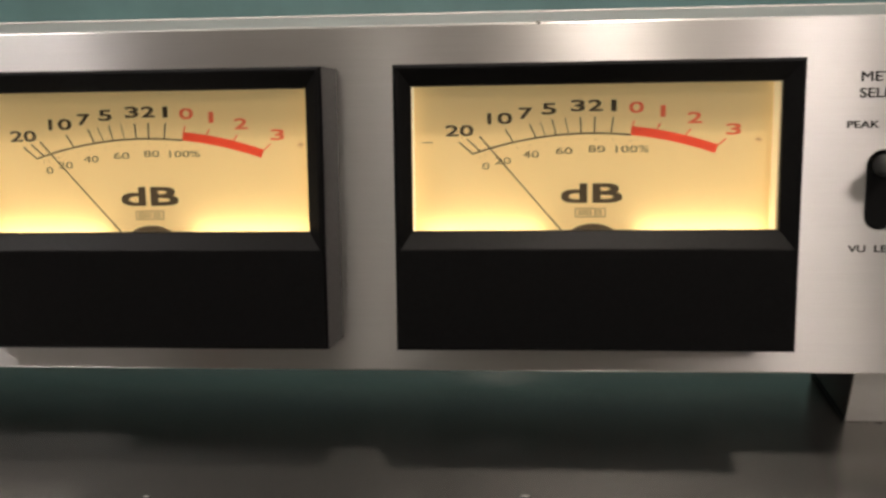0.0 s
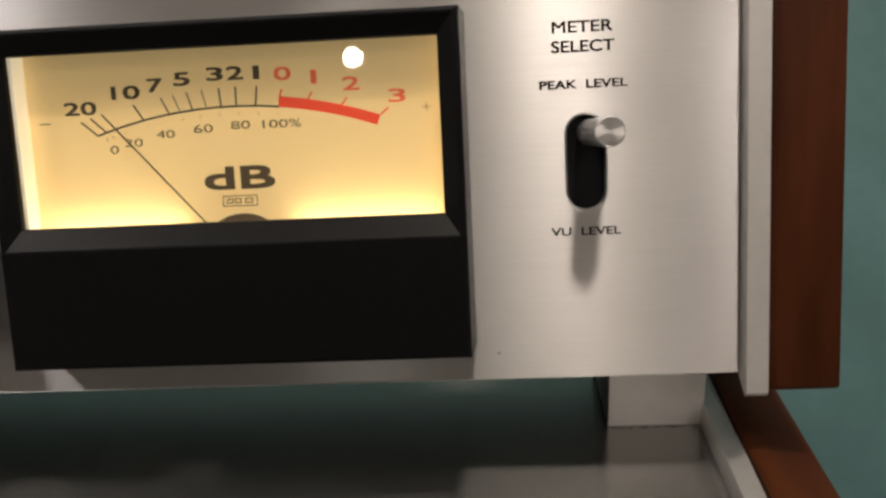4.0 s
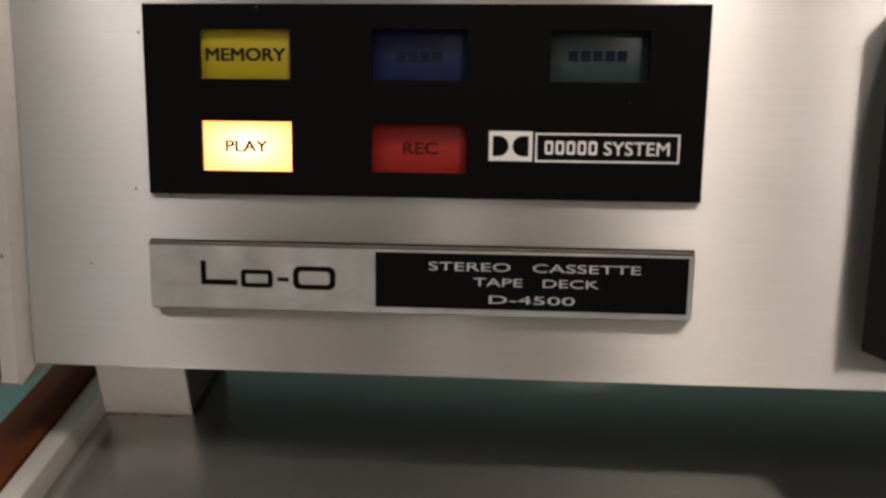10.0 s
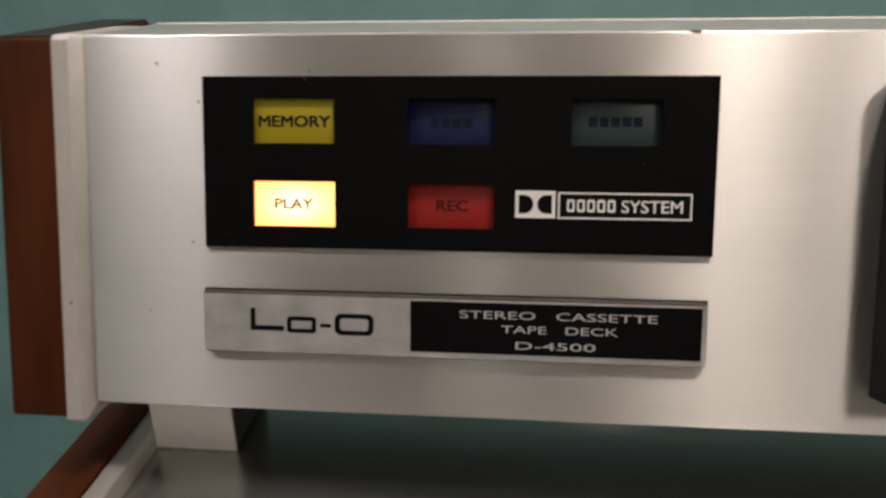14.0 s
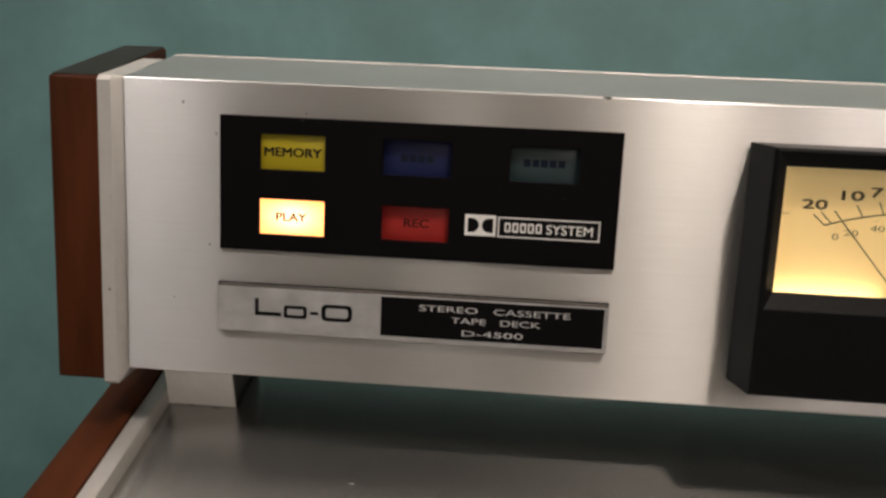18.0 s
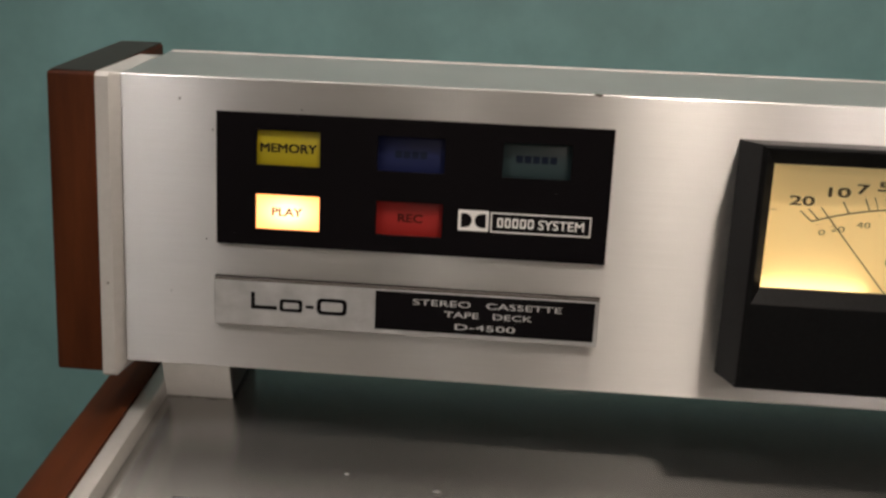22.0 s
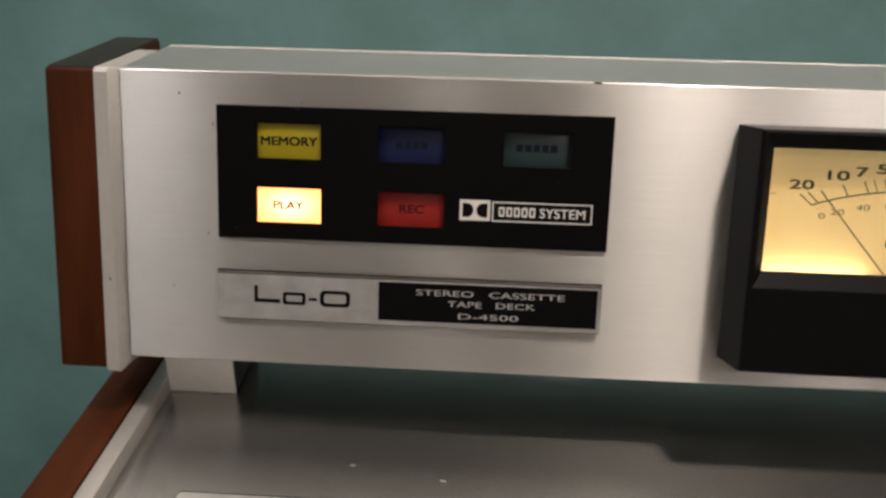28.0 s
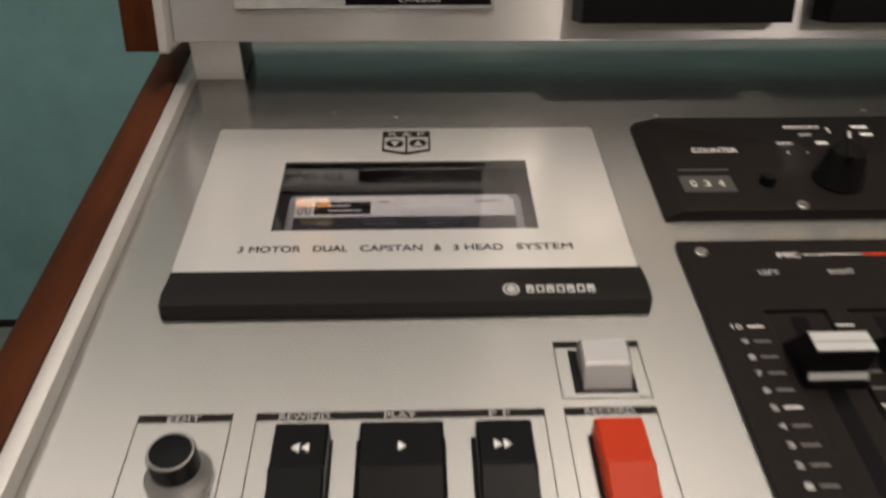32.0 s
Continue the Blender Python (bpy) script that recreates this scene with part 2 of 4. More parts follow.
M_digit = material("digit_ink", (0.7, 0.68, 0.65), 0.5)
M_grey = material("slit_grey", (0.12, 0.12, 0.12), 0.4, 0.5)
M_stripe = material("knob_stripe", (0.55, 0.55, 0.54), 0.45, 0.4)
M_shell = material("cassette_shell", (0.42, 0.42, 0.44), 0.35)
M_shell_dark = material("cassette_smoke", (0.05, 0.05, 0.06), 0.25)
M_label = material("label_paper", (0.86, 0.86, 0.88), 0.7)
M_print_white = material("print_white", (0.6, 0.6, 0.62), 0.7)
M_reel = material("reel_blue", (0.06, 0.06, 0.14), 0.4)
M_bulb_far = glowing("lamp_glass", (1.0, 0.92, 0.87), LAMP_A_POWER)
M_bulb_b = glowing("lamp_glass_low", (1.0, 0.92, 0.82), LAMP_B_POWER)
M_bulb_d = glowing("panel_diffuser", (1.0, 0.90, 0.81), PANEL_POWER)
M_bulb_t = glowing("strip_diffuser", (1.0, 0.90, 0.81), STRIP_POWER)
M_bulb_f = glowing("dim_panel_diffuser", (1.0, 0.90, 0.81), FRONT_PANEL_POWER)
M_cap = material("dark_walnut", (0.016, 0.013, 0.010), 0.45, specular_ior_level=0.4)
M_bulb_c = glowing("lamp_glass_end", (1.0, 0.88, 0.80), LAMP_C_POWER)
M_bulb_s = glowing("lamp_glass_small", (1.0, 0.87, 0.75), LAMP_D_POWER)

# ---- small mesh helpers; lengths in the building code are millimetres ----
MM = 0.001
PLACE = {}          # world place of every thing and part, by object name
TILT = 16.28        # slope of the control deck
DECK = Matrix.Translation((0, 0, -106.0)) @ Euler((radians(TILT), 0, 0)).to_matrix().to_4x4()


def box(x0, x1, y0, y1, z0, z1, bev=0.0, seg=2):
    bm = bmesh.new()
    bmesh.ops.create_cube(bm, size=1)
    bmesh.ops.scale(bm, vec=(x1 - x0, y1 - y0, z1 - z0), verts=bm.verts)
    bmesh.ops.translate(bm, vec=((x0 + x1) / 2, (y0 + y1) / 2, (z0 + z1) / 2), verts=bm.verts)
    if bev:
        bmesh.ops.bevel(bm, geom=bm.edges[:], offset=bev, segments=seg, affect="EDGES", profile=0.5)
    return bm


def rect(x0, x1, y0, y1, r=0.0, n=5):
    if not r:
        return [(x0, y0), (x1, y0), (x1, y1), (x0, y1)]
    out = []
    for cx, cy, a0 in ((x1 - r, y0 + r, -90), (x1 - r, y1 - r, 0), (x0 + r, y1 - r, 90), (x0 + r, y0 + r, 180)):
        for i in range(n + 1):
            a = radians(a0 + 90 * i / n)
            out.append((cx + r * math.cos(a), cy + r * math.sin(a)))
    return out


def disc(cx, cy, r, n=32, ry=None):
    return [(cx + r * math.cos(2 * math.pi * i / n), cy + (ry or r) * math.sin(2 * math.pi * i / n)) for i in range(n)]


def half_round(x0, x1, y0, y1, s, n=10):
    """A flat-backed shape, bowed towards +x or -x."""
    cy, ry, w = (y0 + y1) / 2, (y1 - y0) / 2, x1 - x0
    arc = [(w * 0.35 + w * 0.65 * math.cos(a), cy + ry * math.sin(a)) for a in (math.pi * (i / n - 0.5) for i in range(n + 1))]
    pts = [(0, y0)] + arc + [(0, y1)]
    return [(x0 + x, y) for x, y in pts] if s > 0 else [(x1 - x, y) for x, y in pts]


def plate(loops, a0, a1, axis="z", bev=0.0, seg=2):
    """A sheet with the outline loops[0] and holes loops[1:], from a0 to a1 along an axis."""
    bm = bmesh.new()
    edges = []
    for lp in loops:
        vs = [bm.verts.new((x, y, 0)) for x, y in lp]
        edges += [bm.edges.new((vs[i], vs[(i + 1) % len(vs)])) for i in range(len(vs))]
    if len(loops) == 1:
        bm.faces.new(bm.verts[:])
    else:
        bmesh.ops.triangle_fill(bm, use_beauty=True, edges=edges)
    got = bmesh.ops.extrude_face_region(bm, geom=bm.faces[:])
    bmesh.ops.translate(bm, vec=(0, 0, a1 - a0), verts=[v for v in got["geom"] if isinstance(v, bmesh.types.BMVert)])
    bmesh.ops.translate(bm, vec=(0, 0, a0), verts=bm.verts)
    bmesh.ops.recalc_face_normals(bm, faces=bm.faces[:])
    if bev:
        sharp = [e for e in bm.edges if len(e.link_faces) == 2 and e.calc_face_angle(0) > 0.6]
        bmesh.ops.bevel(bm, geom=sharp, offset=bev, segments=seg, affect="EDGES", profile=0.5)
    if axis == "y":      # outline in x, z
        bmesh.ops.transform(bm, matrix=Matrix(((1, 0, 0, 0), (0, 0, 1, 0), (0, 1, 0, 0), (0, 0, 0, 1))), verts=bm.verts)
        bmesh.ops.reverse_faces(bm, faces=bm.faces[:])
    elif axis == "x":    # outline in y, z
        bmesh.ops.transform(bm, matrix=Matrix(((0, 0, 1, 0), (1, 0, 0, 0), (0, 1, 0, 0), (0, 0, 0, 1))), verts=bm.verts)
    return bm


def turned(profile, cx, cy, n=40):
    """A solid of revolution round a vertical axis: profile of (radius, height), from the bottom up."""
    bm = bmesh.new()
    rings = []
    for r, z in profile:
        rings.append([bm.verts.new((cx + r * math.cos(2 * math.pi * i / n), cy + r * math.sin(2 * math.pi * i / n), z)) for i in range(n)])
    for a, b in zip(rings, rings[1:]):
        for i in range(n):
            j = (i + 1) % n
            bm.faces.new((a[i], a[j], b[j], b[i]))
    bm.faces.new(rings[0][::-1])
    bm.faces.new(rings[-1])
    return bm


def loft(polys):
    """Skin between polygons of equal count, closed at both ends."""
    bm = bmesh.new()
    rings = [[bm.verts.new(p) for p in poly] for poly in polys]
    n = len(rings[0])
    for a, b in zip(rings, rings[1:]):
        for i in range(n):
            j = (i + 1) % n
            bm.faces.new((a[i], a[j], b[j], b[i]))
    bm.faces.new(rings[0][::-1])
    bm.faces.new(rings[-1])
    bmesh.ops.recalc_face_normals(bm, faces=bm.faces[:])
    return bm


def joined(*bms):
    """Several pieces of one part in one bmesh."""
    out = bms[0]
    for b in bms[1:]:
        me = bpy.data.meshes.new("piece")
        b.to_mesh(me)
        b.free()
        out.from_mesh(me)
        bpy.data.meshes.remove(me)
    return out


def on_deck(bm):
    bmesh.ops.transform(bm, matrix=DECK, verts=bm.verts)
    return bm


def put_mesh(name, me, mat, parent=None, label=""):
    c = sum((Vector(v) for v in ((min(q.co[i] for q in me.vertices) for i in range(3)), (max(q.co[i] for q in me.vertices) for i in range(3)))), Vector()) / 2
    me.transform(Matrix.Translation(-c))
    me.transform(Matrix.Scale(MM, 4))
    me.materials.append(mat)
    ob = new(name, me)
    PLACE[ob.name] = c * MM
    if parent:
        ob.parent = parent
        ob.location = c * MM - PLACE[parent.name]
    else:
        ob.location = c * MM
    if label:
        tagged(ob, label)
    return ob


def part(name, bm, mat, parent=None, label="", smooth=True):
    uv = bm.loops.layers.uv.new("UVMap")
    for f in bm.faces:
        f.smooth = smooth
        for lp in f.loops:
            lp[uv].uv = (lp.vert.co.x * 0.01, (lp.vert.co.y + lp.vert.co.z) * 0.01)
    if smooth:
        for e in bm.edges:
            if len(e.link_faces) != 2 or e.calc_face_angle(0) > 0.55:
                e.smooth = False
    me = bpy.data.meshes.new(name)
    bm.to_mesh(me)
    bm.free()
    return put_mesh(name, me, mat, parent, label)


def thing(name, place, label, category, group="", kind=""):
    ob = new(name)
    ob.empty_display_size = 0.05
    ob.location = Vector(place) * MM
    PLACE[ob.name] = Vector(place) * MM
    return tagged(ob, label, category, group, kind)


def text_mesh(body, x0, x1, z0, z1, bold=0.0, shear=0.0):
    """Raised letters that fill a box, lying in the x, y plane (mm), 0.06 mm thick."""
    cu = bpy.data.curves.new("letters", "FONT")
    cu.body, cu.size, cu.extrude, cu.shear = body, 10.0, 0.03, shear
    cu.resolution_u = 4
    ob = bpy.data.objects.new("letters", cu)
    scene.collection.objects.link(ob)
    bpy.context.view_layer.update()
    me = bpy.data.meshes.new_from_object(ob.evaluated_get(bpy.context.evaluated_depsgraph_get()))
    bpy.data.objects.remove(ob)
    bpy.data.curves.remove(cu)
    co = np.array([v.co for v in me.vertices])
    lo, hi = co.min(0), co.max(0)
    s = ((x1 - x0) / (hi[0] - lo[0]), (z1 - z0) / (hi[1] - lo[1]))
    me.transform(Matrix.Translation((x0 - lo[0] * s[0], z0 - lo[1] * s[1], 0)) @ Matrix.Diagonal((s[0], s[1], 1, 1)))
    if bold:
        heavy = bmesh.new()
        for i, (dx, dy) in enumerate(((0, 0), (1, 0.6), (-1, -0.6), (1, -0.6), (-1, 0.6))):
            copy = me.copy()
            copy.transform(Matrix.Translation((dx * bold, dy * bold, 0.004 * i)))
            heavy.from_mesh(copy)
            bpy.data.meshes.remove(copy)
        heavy.to_mesh(me)
        heavy.free()
    return me


FACE = Matrix(((1, 0, 0, 0), (0, 0, -1, 0), (0, 1, 0, 0), (0, 0, 0, 1)))   # lying letters to letters on an upright face


def face_text(body, x0, x1, z0, z1, y, mat, parent, bold=0.0, name="lettering", shear=0.0):
    me = text_mesh(body, x0, x1, z0, z1, bold, shear)
    me.transform(Matrix.Translation((0, y, 0)) @ FACE)
    return put_mesh(name, me, mat, parent)


def deck_text(body, u0, u1, v0, v1, h, mat, parent, bold=0.0, name="lettering", shear=0.0):
    me = text_mesh(body, u0, u1, v0, v1, bold, shear)
    me.transform(DECK @ Matrix.Translation((0, 0, h)))
    return put_mesh(name, me, mat, parent)


def deck_box(u0, u1, v0, v1, h0, h1, bev=0.0, seg=2):
    return on_deck(box(u0, u1, v0, v1, h0, h1, bev, seg))


def line_frame(u0, u1, v0, v1, w):
    """Four thin printed bars round a rectangle, in the lying plane, as loops for plate()."""
    return [rect(u0, u1, v0, v1), rect(u0 + w, u1 - w, v0 + w, v1 - w)]


# ---- the room ----
def structure(name, bm, mat, label, category):
    return tagged(part(name, bm, mat, None, "", False), label, category, "", "structure")


structure("wall_back", box(-2000, 1900, 1450, 1550, -1000, 2400), M_teal, "teal green painted wall with faint blotches behind the deck", "wall")
# unseen wall; its dull tone shapes the reflection in the front panel
structure("wall_front", box(-2000, 1900, -3100, -3000, -1000, 2400), M_front, "unseen end wall, kept dull to darken what the metal reflects", "wall")
# side walls and ceiling are unseen and only shape light and reflections
structure("wall_west", box(-2100, -2000, -3100, 1550, -1000, 2400), M_wall, "unseen grey-beige side wall, toned down for the metal's reflections", "wall")
structure("wall_east", box(1900, 2000, -3100, 1550, -1000, 2400), M_wall, "unseen grey-beige side wall, toned down for the metal's reflections", "wall")
structure("ceiling", box(-2100, 2000, -3100, 1550, 2400, 2500), M_wall, "unseen grey-beige ceiling, toned down for the metal's reflections", "ceiling")
structure("floor", box(-2100, 2000, -3100, 1550, -1100, -1000), M_floor, "grey-green floor of the room", "floor")
structure("baseboard", box(-1990, 1890, 1437, 1449.9, -999.9, -985), M_dark, "thin dark strip where the teal wall meets the floor", "baseboard")

bench = thing("bench", (-154, -130, -1000), "narrow table with a dark teal top under the deck", "table")
part("bench_top", box(-424, 116, -350, 96, -300, -268, 3), M_bench, bench, "dark teal table top")
for lx in (-416, 68):
    for ly in (-340, 46):
        part("leg", box(lx, lx + 40, ly, ly + 40, -1000, -300, 2), M_dark, bench)


# ---- the tape deck ----
deck = thing("tape_deck", (-154, -100, -268), "console tape deck with brushed aluminium panels and walnut cheeks", "tape deck")
XL, XR = -381.2, 74.6      # inner faces of the side trims
RISE = math.tan(radians(13))

# meter bridge: front panel with the switch slot and the lamp opening
slot = rect(38.2, 46.1, -34.6, -14.4, 3.9, 8)
front = part("front_panel", plate([rect(XL, XR, -72.2, 18.9), slot, rect(-348, -235, -29, 6)], 0.0, 2.0, "y", 0.6, 3), M_panel, deck, "brushed aluminium front panel with printed lettering", False)
part("bridge_cover", plate([[(0.5, 18.9), (39.0, 18.9 + 38.5 * RISE), (39.8, 27.4), (39.8, 22.5), (2.1, 14.6)]], XL + 0.1, XR - 0.1, "x", 0.25), M_cover, deck, "aluminium top cover of the meter bridge", False)
part("bridge_body", plate([[(2.2, 14.2), (39.0, 22.0), (51.0, 21.0), (66.0, -66.5), (64.0, -69.0), (4.0, -71.8), (2.2, -71.8)],], XL + 0.2, -348.2, "x"), M_dark, deck)
part("bridge_body", plate([[(8.0, 15.4), (39.0, 22.0), (51.0, 21.0), (66.0, -66.5), (64.0, -69.0), (8.0, -71.0)],], -348.0, -235.0, "x"), M_dark, deck)
part("bridge_body", plate([[(10.0, 15.8), (39.0, 22.0), (51.0, 21.0), (66.0, -66.5), (64.0, -69.0), (10.0, -70.8)],], -234.8, XR - 0.2, "x"), M_dark, deck)
rod = turned([(0.45, 0.0), (0.45, XR - XL - 0.6)], 0, 0, 16)
bmesh.ops.transform(rod, matrix=Matrix.Translation((XL + 0.3, 39.9, 27.9)) @ Euler((0, radians(90), 0)).to_matrix().to_4x4(), verts=rod.verts)
part("cover_lip", rod, M_trim, deck, "bright rolled back edge")
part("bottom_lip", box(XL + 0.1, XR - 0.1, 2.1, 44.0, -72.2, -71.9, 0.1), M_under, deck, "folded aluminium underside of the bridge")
for hx in (-145.4, -31.7):
    part("meter_housing", box(hx - 46, hx + 46, 37.0, 56.0, -72.7, -72.25, 0.1), M_dark, deck, "black back of a meter under the bridge")

for side, (xt0, xt1, xw0, xw1) in enumerate(((-388.3, -381.4, -404.9, -388.5), (74.8, 80.4, 80.6, 96.9))):
    # trim strip: flat front and a chamfer that runs down to the panel
    inner, outer = (xt1, xt0) if side == 0 else (xt0, xt1)
    mid = outer + (inner - outer) * (0.6 if side == 0 else 0.84)
    polys = []
    for z, zi in ((-77.4, -72.4), (-76.4, -71.6), (17.5, 17.5), (18.9, 18.9)):
        d = 1.2 if z in (-77.4, 18.9) else 0.0
        top = 30 * RISE if z > 0 else 0
        polys.append([(outer, -1.6 + d, z), (mid, -1.6 + d, z), (inner, 1.4 + d * 0.4, zi), (inner, 30, zi + top), (outer, 30, zi + top)])
    part("side_trim", loft(polys), M_trim, deck, "satin aluminium trim strip")
    # walnut cheek of the bridge, edges eased
    poly = [(0.8, 18.4), (50.6, 19.4 + 49.8 * RISE), (50.8, 26.0), (52.5, -66.0), (6.0, -76.8), (0.8, -76.8)]
    cheek = part("bridge_cheek", plate([poly], xw0, xw1, "x", 1.0, 3), M_walnut, deck, "walnut cheek of the meter bridge")
    # thin strip on top, darker than the cheek's front
    part("cap_strip", plate([[(2.0, 18.75), (50.4, 19.45 + 49.6 * RISE), (50.4, 19.8 + 49.6 * RISE), (2.0, 19.05)]], xw0 + 0.8, xw1 - 0.8, "x"), M_cap, cheek, "dark brown top edge", False)

for x0 in (-382.2, 50.6):
    # it stands square on the sloping deck, so its face leans forward
    foot = part("foot", on_deck(box(x0, x0 + 24.7, 34.9, 35.8, -0.2, 31.0, 0.2)), M_foot, deck, "bright aluminium foot under the bridge")
    sx = 0.3 if x0 < -100 else -0.6
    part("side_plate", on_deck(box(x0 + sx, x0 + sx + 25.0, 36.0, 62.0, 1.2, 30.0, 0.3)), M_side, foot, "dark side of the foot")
    # black strip that draws the contact shadow between foot and deck
    part("shade_strip", on_deck(box(x0 + sx - 0.2, x0 + sx + 25.2, 36.0, 62.2, -0.2, 1.3, 0.2)), M_dark, foot, "black strip for the contact shadow under the foot")
    for k in range(9):
        du = x0 + 1.0 + k * 2.75 + 0.8 * math.sin(k * 5.1 + x0)
        dv = 33.0 - 0.5 * abs(math.sin(k * 3.7 + x0))
        part("dirt", on_deck(plate([disc(du, dv + 1.2, 0.9 + 0.5 * math.sin(k * 2.3), 9, 0.3 + 0.12 * math.sin(k * 4.4))], 0.01, 0.05)), M_ink_grey, foot, "dark dirt along the foot", False)


# small marks of wear on the bright metal
for sx, sz, r, rz in ((-362.6, 12.0, .34, .5), (-354.6, -30.8, .3, .3), (-346.6, -31.9, .35, .3), (-352.4, 3.0, .22, .5), (-325.1, 10.2, .25, .25), (-366.0, -48.0, .2, .3), (22.0, -66.0, .3, .2)):
    part("speck", plate([disc(sx, sz, r, 9, rz)], -0.03, 0.0, "y"), M_ink_grey, front, "small dark speck", False)
for sx, w in ((-237.2, 1.5), (-44.5, 0.7)):
    part("chip", plate([[(sx - w, 18.95), (sx - w * .2, 18.3), (sx + w * .6, 18.15), (sx + w, 18.95)]], -0.05, 1.2, "y"), M_edge, front, "dark chip in the top edge", False)


part("speck", plate([disc(-385.9, -46.5, .3, 9, .45)], -1.65, -1.6, "y"), M_edge, front, "dark nick in the trim", False)


# ---- VU meters ----
def meter(cx):
    """A black bezel with a deep lit window, round the middle cx of its scale."""
    z0, z1 = -63.0, 8.0
    x0, x1 = cx - 49.9, cx + 48.9
    w0, w1, wb, wt = cx - 44.0, cx + 43.75, -32.9, 2.1
    f = -16.5

    def ring(a, b, c, d, y):
        return [(a, y, c), (b, y, c), (b, y, d), (a, y, d)]
    bm = bmesh.new()
    loops = [ring(x0, x1, z0, z1, 0.0), ring(x0 + 1.7, x1 - 0.7, z0 + 0.5, z1 - 0.8, f + 0.8), ring(x0 + 2.3, x1 - 1.3, z0 + 1.1, z1 - 1.4, f),
             ring(x0 + 2.9, x1 - 1.9, -37.4, z1 - 2.0, f), ring(w0, w1, wb, wt, f + 2.4), ring(w0, w1, wb, wt, f + 4.0), ring(w0 - 3, w1 + 3, wb - 3, wt + 3, f + 4.2), ring(w0 - 3, w1 + 3, wb - 3, wt + 3, -0.3)]
    vs = [[bm.verts.new(p) for p in lp] for lp in loops]
    for a, b in zip(vs, vs[1:]):
        for i in range(4):
            bm.faces.new((a[i], a[(i + 1) % 4], b[(i + 1) % 4], b[i]))
    bmesh.ops.recalc_face_normals(bm, faces=bm.faces[:])
    soft_edges = [e for e in bm.edges if e.calc_length() > 20 and all(v.co.y < -10 for v in e.verts)]
    bmesh.ops.bevel(bm, geom=soft_edges, offset=0.3, segments=2, affect="EDGES", profile=0.5)
    vu = part("vu_meter", bm, M_bezel, deck, "black plastic meter with a lit cream scale", smooth=False)
    # scale plate and white light box inside; both emit a little in place of bulb light
    yp = -6.8
    part("scale_plate", box(w0 - 2.8, w1 + 2.8, yp, yp + 0.6, wb - 2.8, wt + 2.8), M_scale, vu, "cream scale with bulb light added as emission", False)
    for wx, wm, tx in ((w0 - 1.0, M_lightbox, "white inner wall with an added glow"), (w1 + 0.1, M_glow_wall, "cream inner wall with a faint added glow")):
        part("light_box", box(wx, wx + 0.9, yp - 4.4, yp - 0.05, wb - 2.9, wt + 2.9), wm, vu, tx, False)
    part("window_pane", box(w0 - 0.4, w1 + 0.4, f + 4.25, f + 4.75, wb - 0.4, wt + 0.4), M_pane, vu, "clear meter window", False).visible_shadow = False
    cz = -15.4
    yl = yp - 0.05

    def arc_z(x):
        return cz + 6.0 - (92 - math.sqrt(92 * 92 - x * x))

    def strip(pts, w):
        """A flat printed stroke through points of the scale."""
        bm = bmesh.new()
        rows = []
        for i, (x, z) in enumerate(pts):
            a, b = pts[max(i - 1, 0)], pts[min(i + 1, len(pts) - 1)]
            d = Vector((b[0] - a[0], b[1] - a[1])).normalized()
            rows.append([bm.verts.new((x - d.y * s * w / 2, yl, z + d.x * s * w / 2)) for s in (-1, 1)])
        for a, b in zip(rows, rows[1:]):
            bm.faces.new((a[0], b[0], b[1], a[1]))
        got = bmesh.ops.extrude_face_region(bm, geom=bm.faces[:])
        bmesh.ops.translate(bm, vec=(0, 0.04, 0), verts=[v for v in got["geom"] if isinstance(v, bmesh.types.BMVert)])
        bmesh.ops.recalc_face_normals(bm, faces=bm.faces[:])
        return bm
    part("scale_arc", strip([(cx + x, arc_z(x)) for x in np.linspace(-29.4, 9.8, 24)], 0.42), M_scale_ink, vu, "", False)
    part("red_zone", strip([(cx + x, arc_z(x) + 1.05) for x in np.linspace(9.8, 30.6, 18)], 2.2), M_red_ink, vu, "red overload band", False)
    for x, dx, up, w, m in ((-29.4, -3.4, 3.0, .34, M_scale_ink), (-27.5, -3.2, 3.1, .34, M_scale_ink), (-19.2, -2.0, 3.3, .34, M_scale_ink), (-13.6, -1.6, 3.5, .3, M_scale_ink), (-11.2, -1.4, 3.6, .22, M_ink_faint),
                            (-8.6, -1.0, 3.8, .3, M_scale_ink), (-5.5, -.9, 3.9, .22, M_ink_faint), (-2.4, -.3, 3.9, .34, M_scale_ink), (.8, .1, 4.0, .34, M_scale_ink), (4.9, .5, 4.0, .34, M_scale_ink)):
        z = arc_z(x)
        part("scale_mark", strip([(cx + x, z), (cx + x + dx, z + up)], w), m, vu, "", False)
    for x, dx in ((10.1, .5), (16.0, .9), (23.0, 1.2), (30.9, 1.9)):
        z = arc_z(x) + 2.1
        part("scale_mark", strip([(cx + x, z), (cx + x + dx, z + 1.5)], .34), M_red_ink, vu, "", False)
    for s, x, z, w in (("20", -32.7, 7.0, 6.4), ("10", -22.6, 9.9, 5.6), ("7", -16.2, 11.1, 2.9), ("5", -10.4, 12.1, 3.1), ("3", -3.3, 12.8, 3.1), ("2", 1.0, 12.8, 3.1), ("1", 5.5, 12.7, 1.0)):
        face_text(s, cx + x - w * 0.53, cx + x + w * 0.53, cz + z - 1.32, cz + z + 1.32, yl, M_scale_ink, vu, 0.12, "numeral")
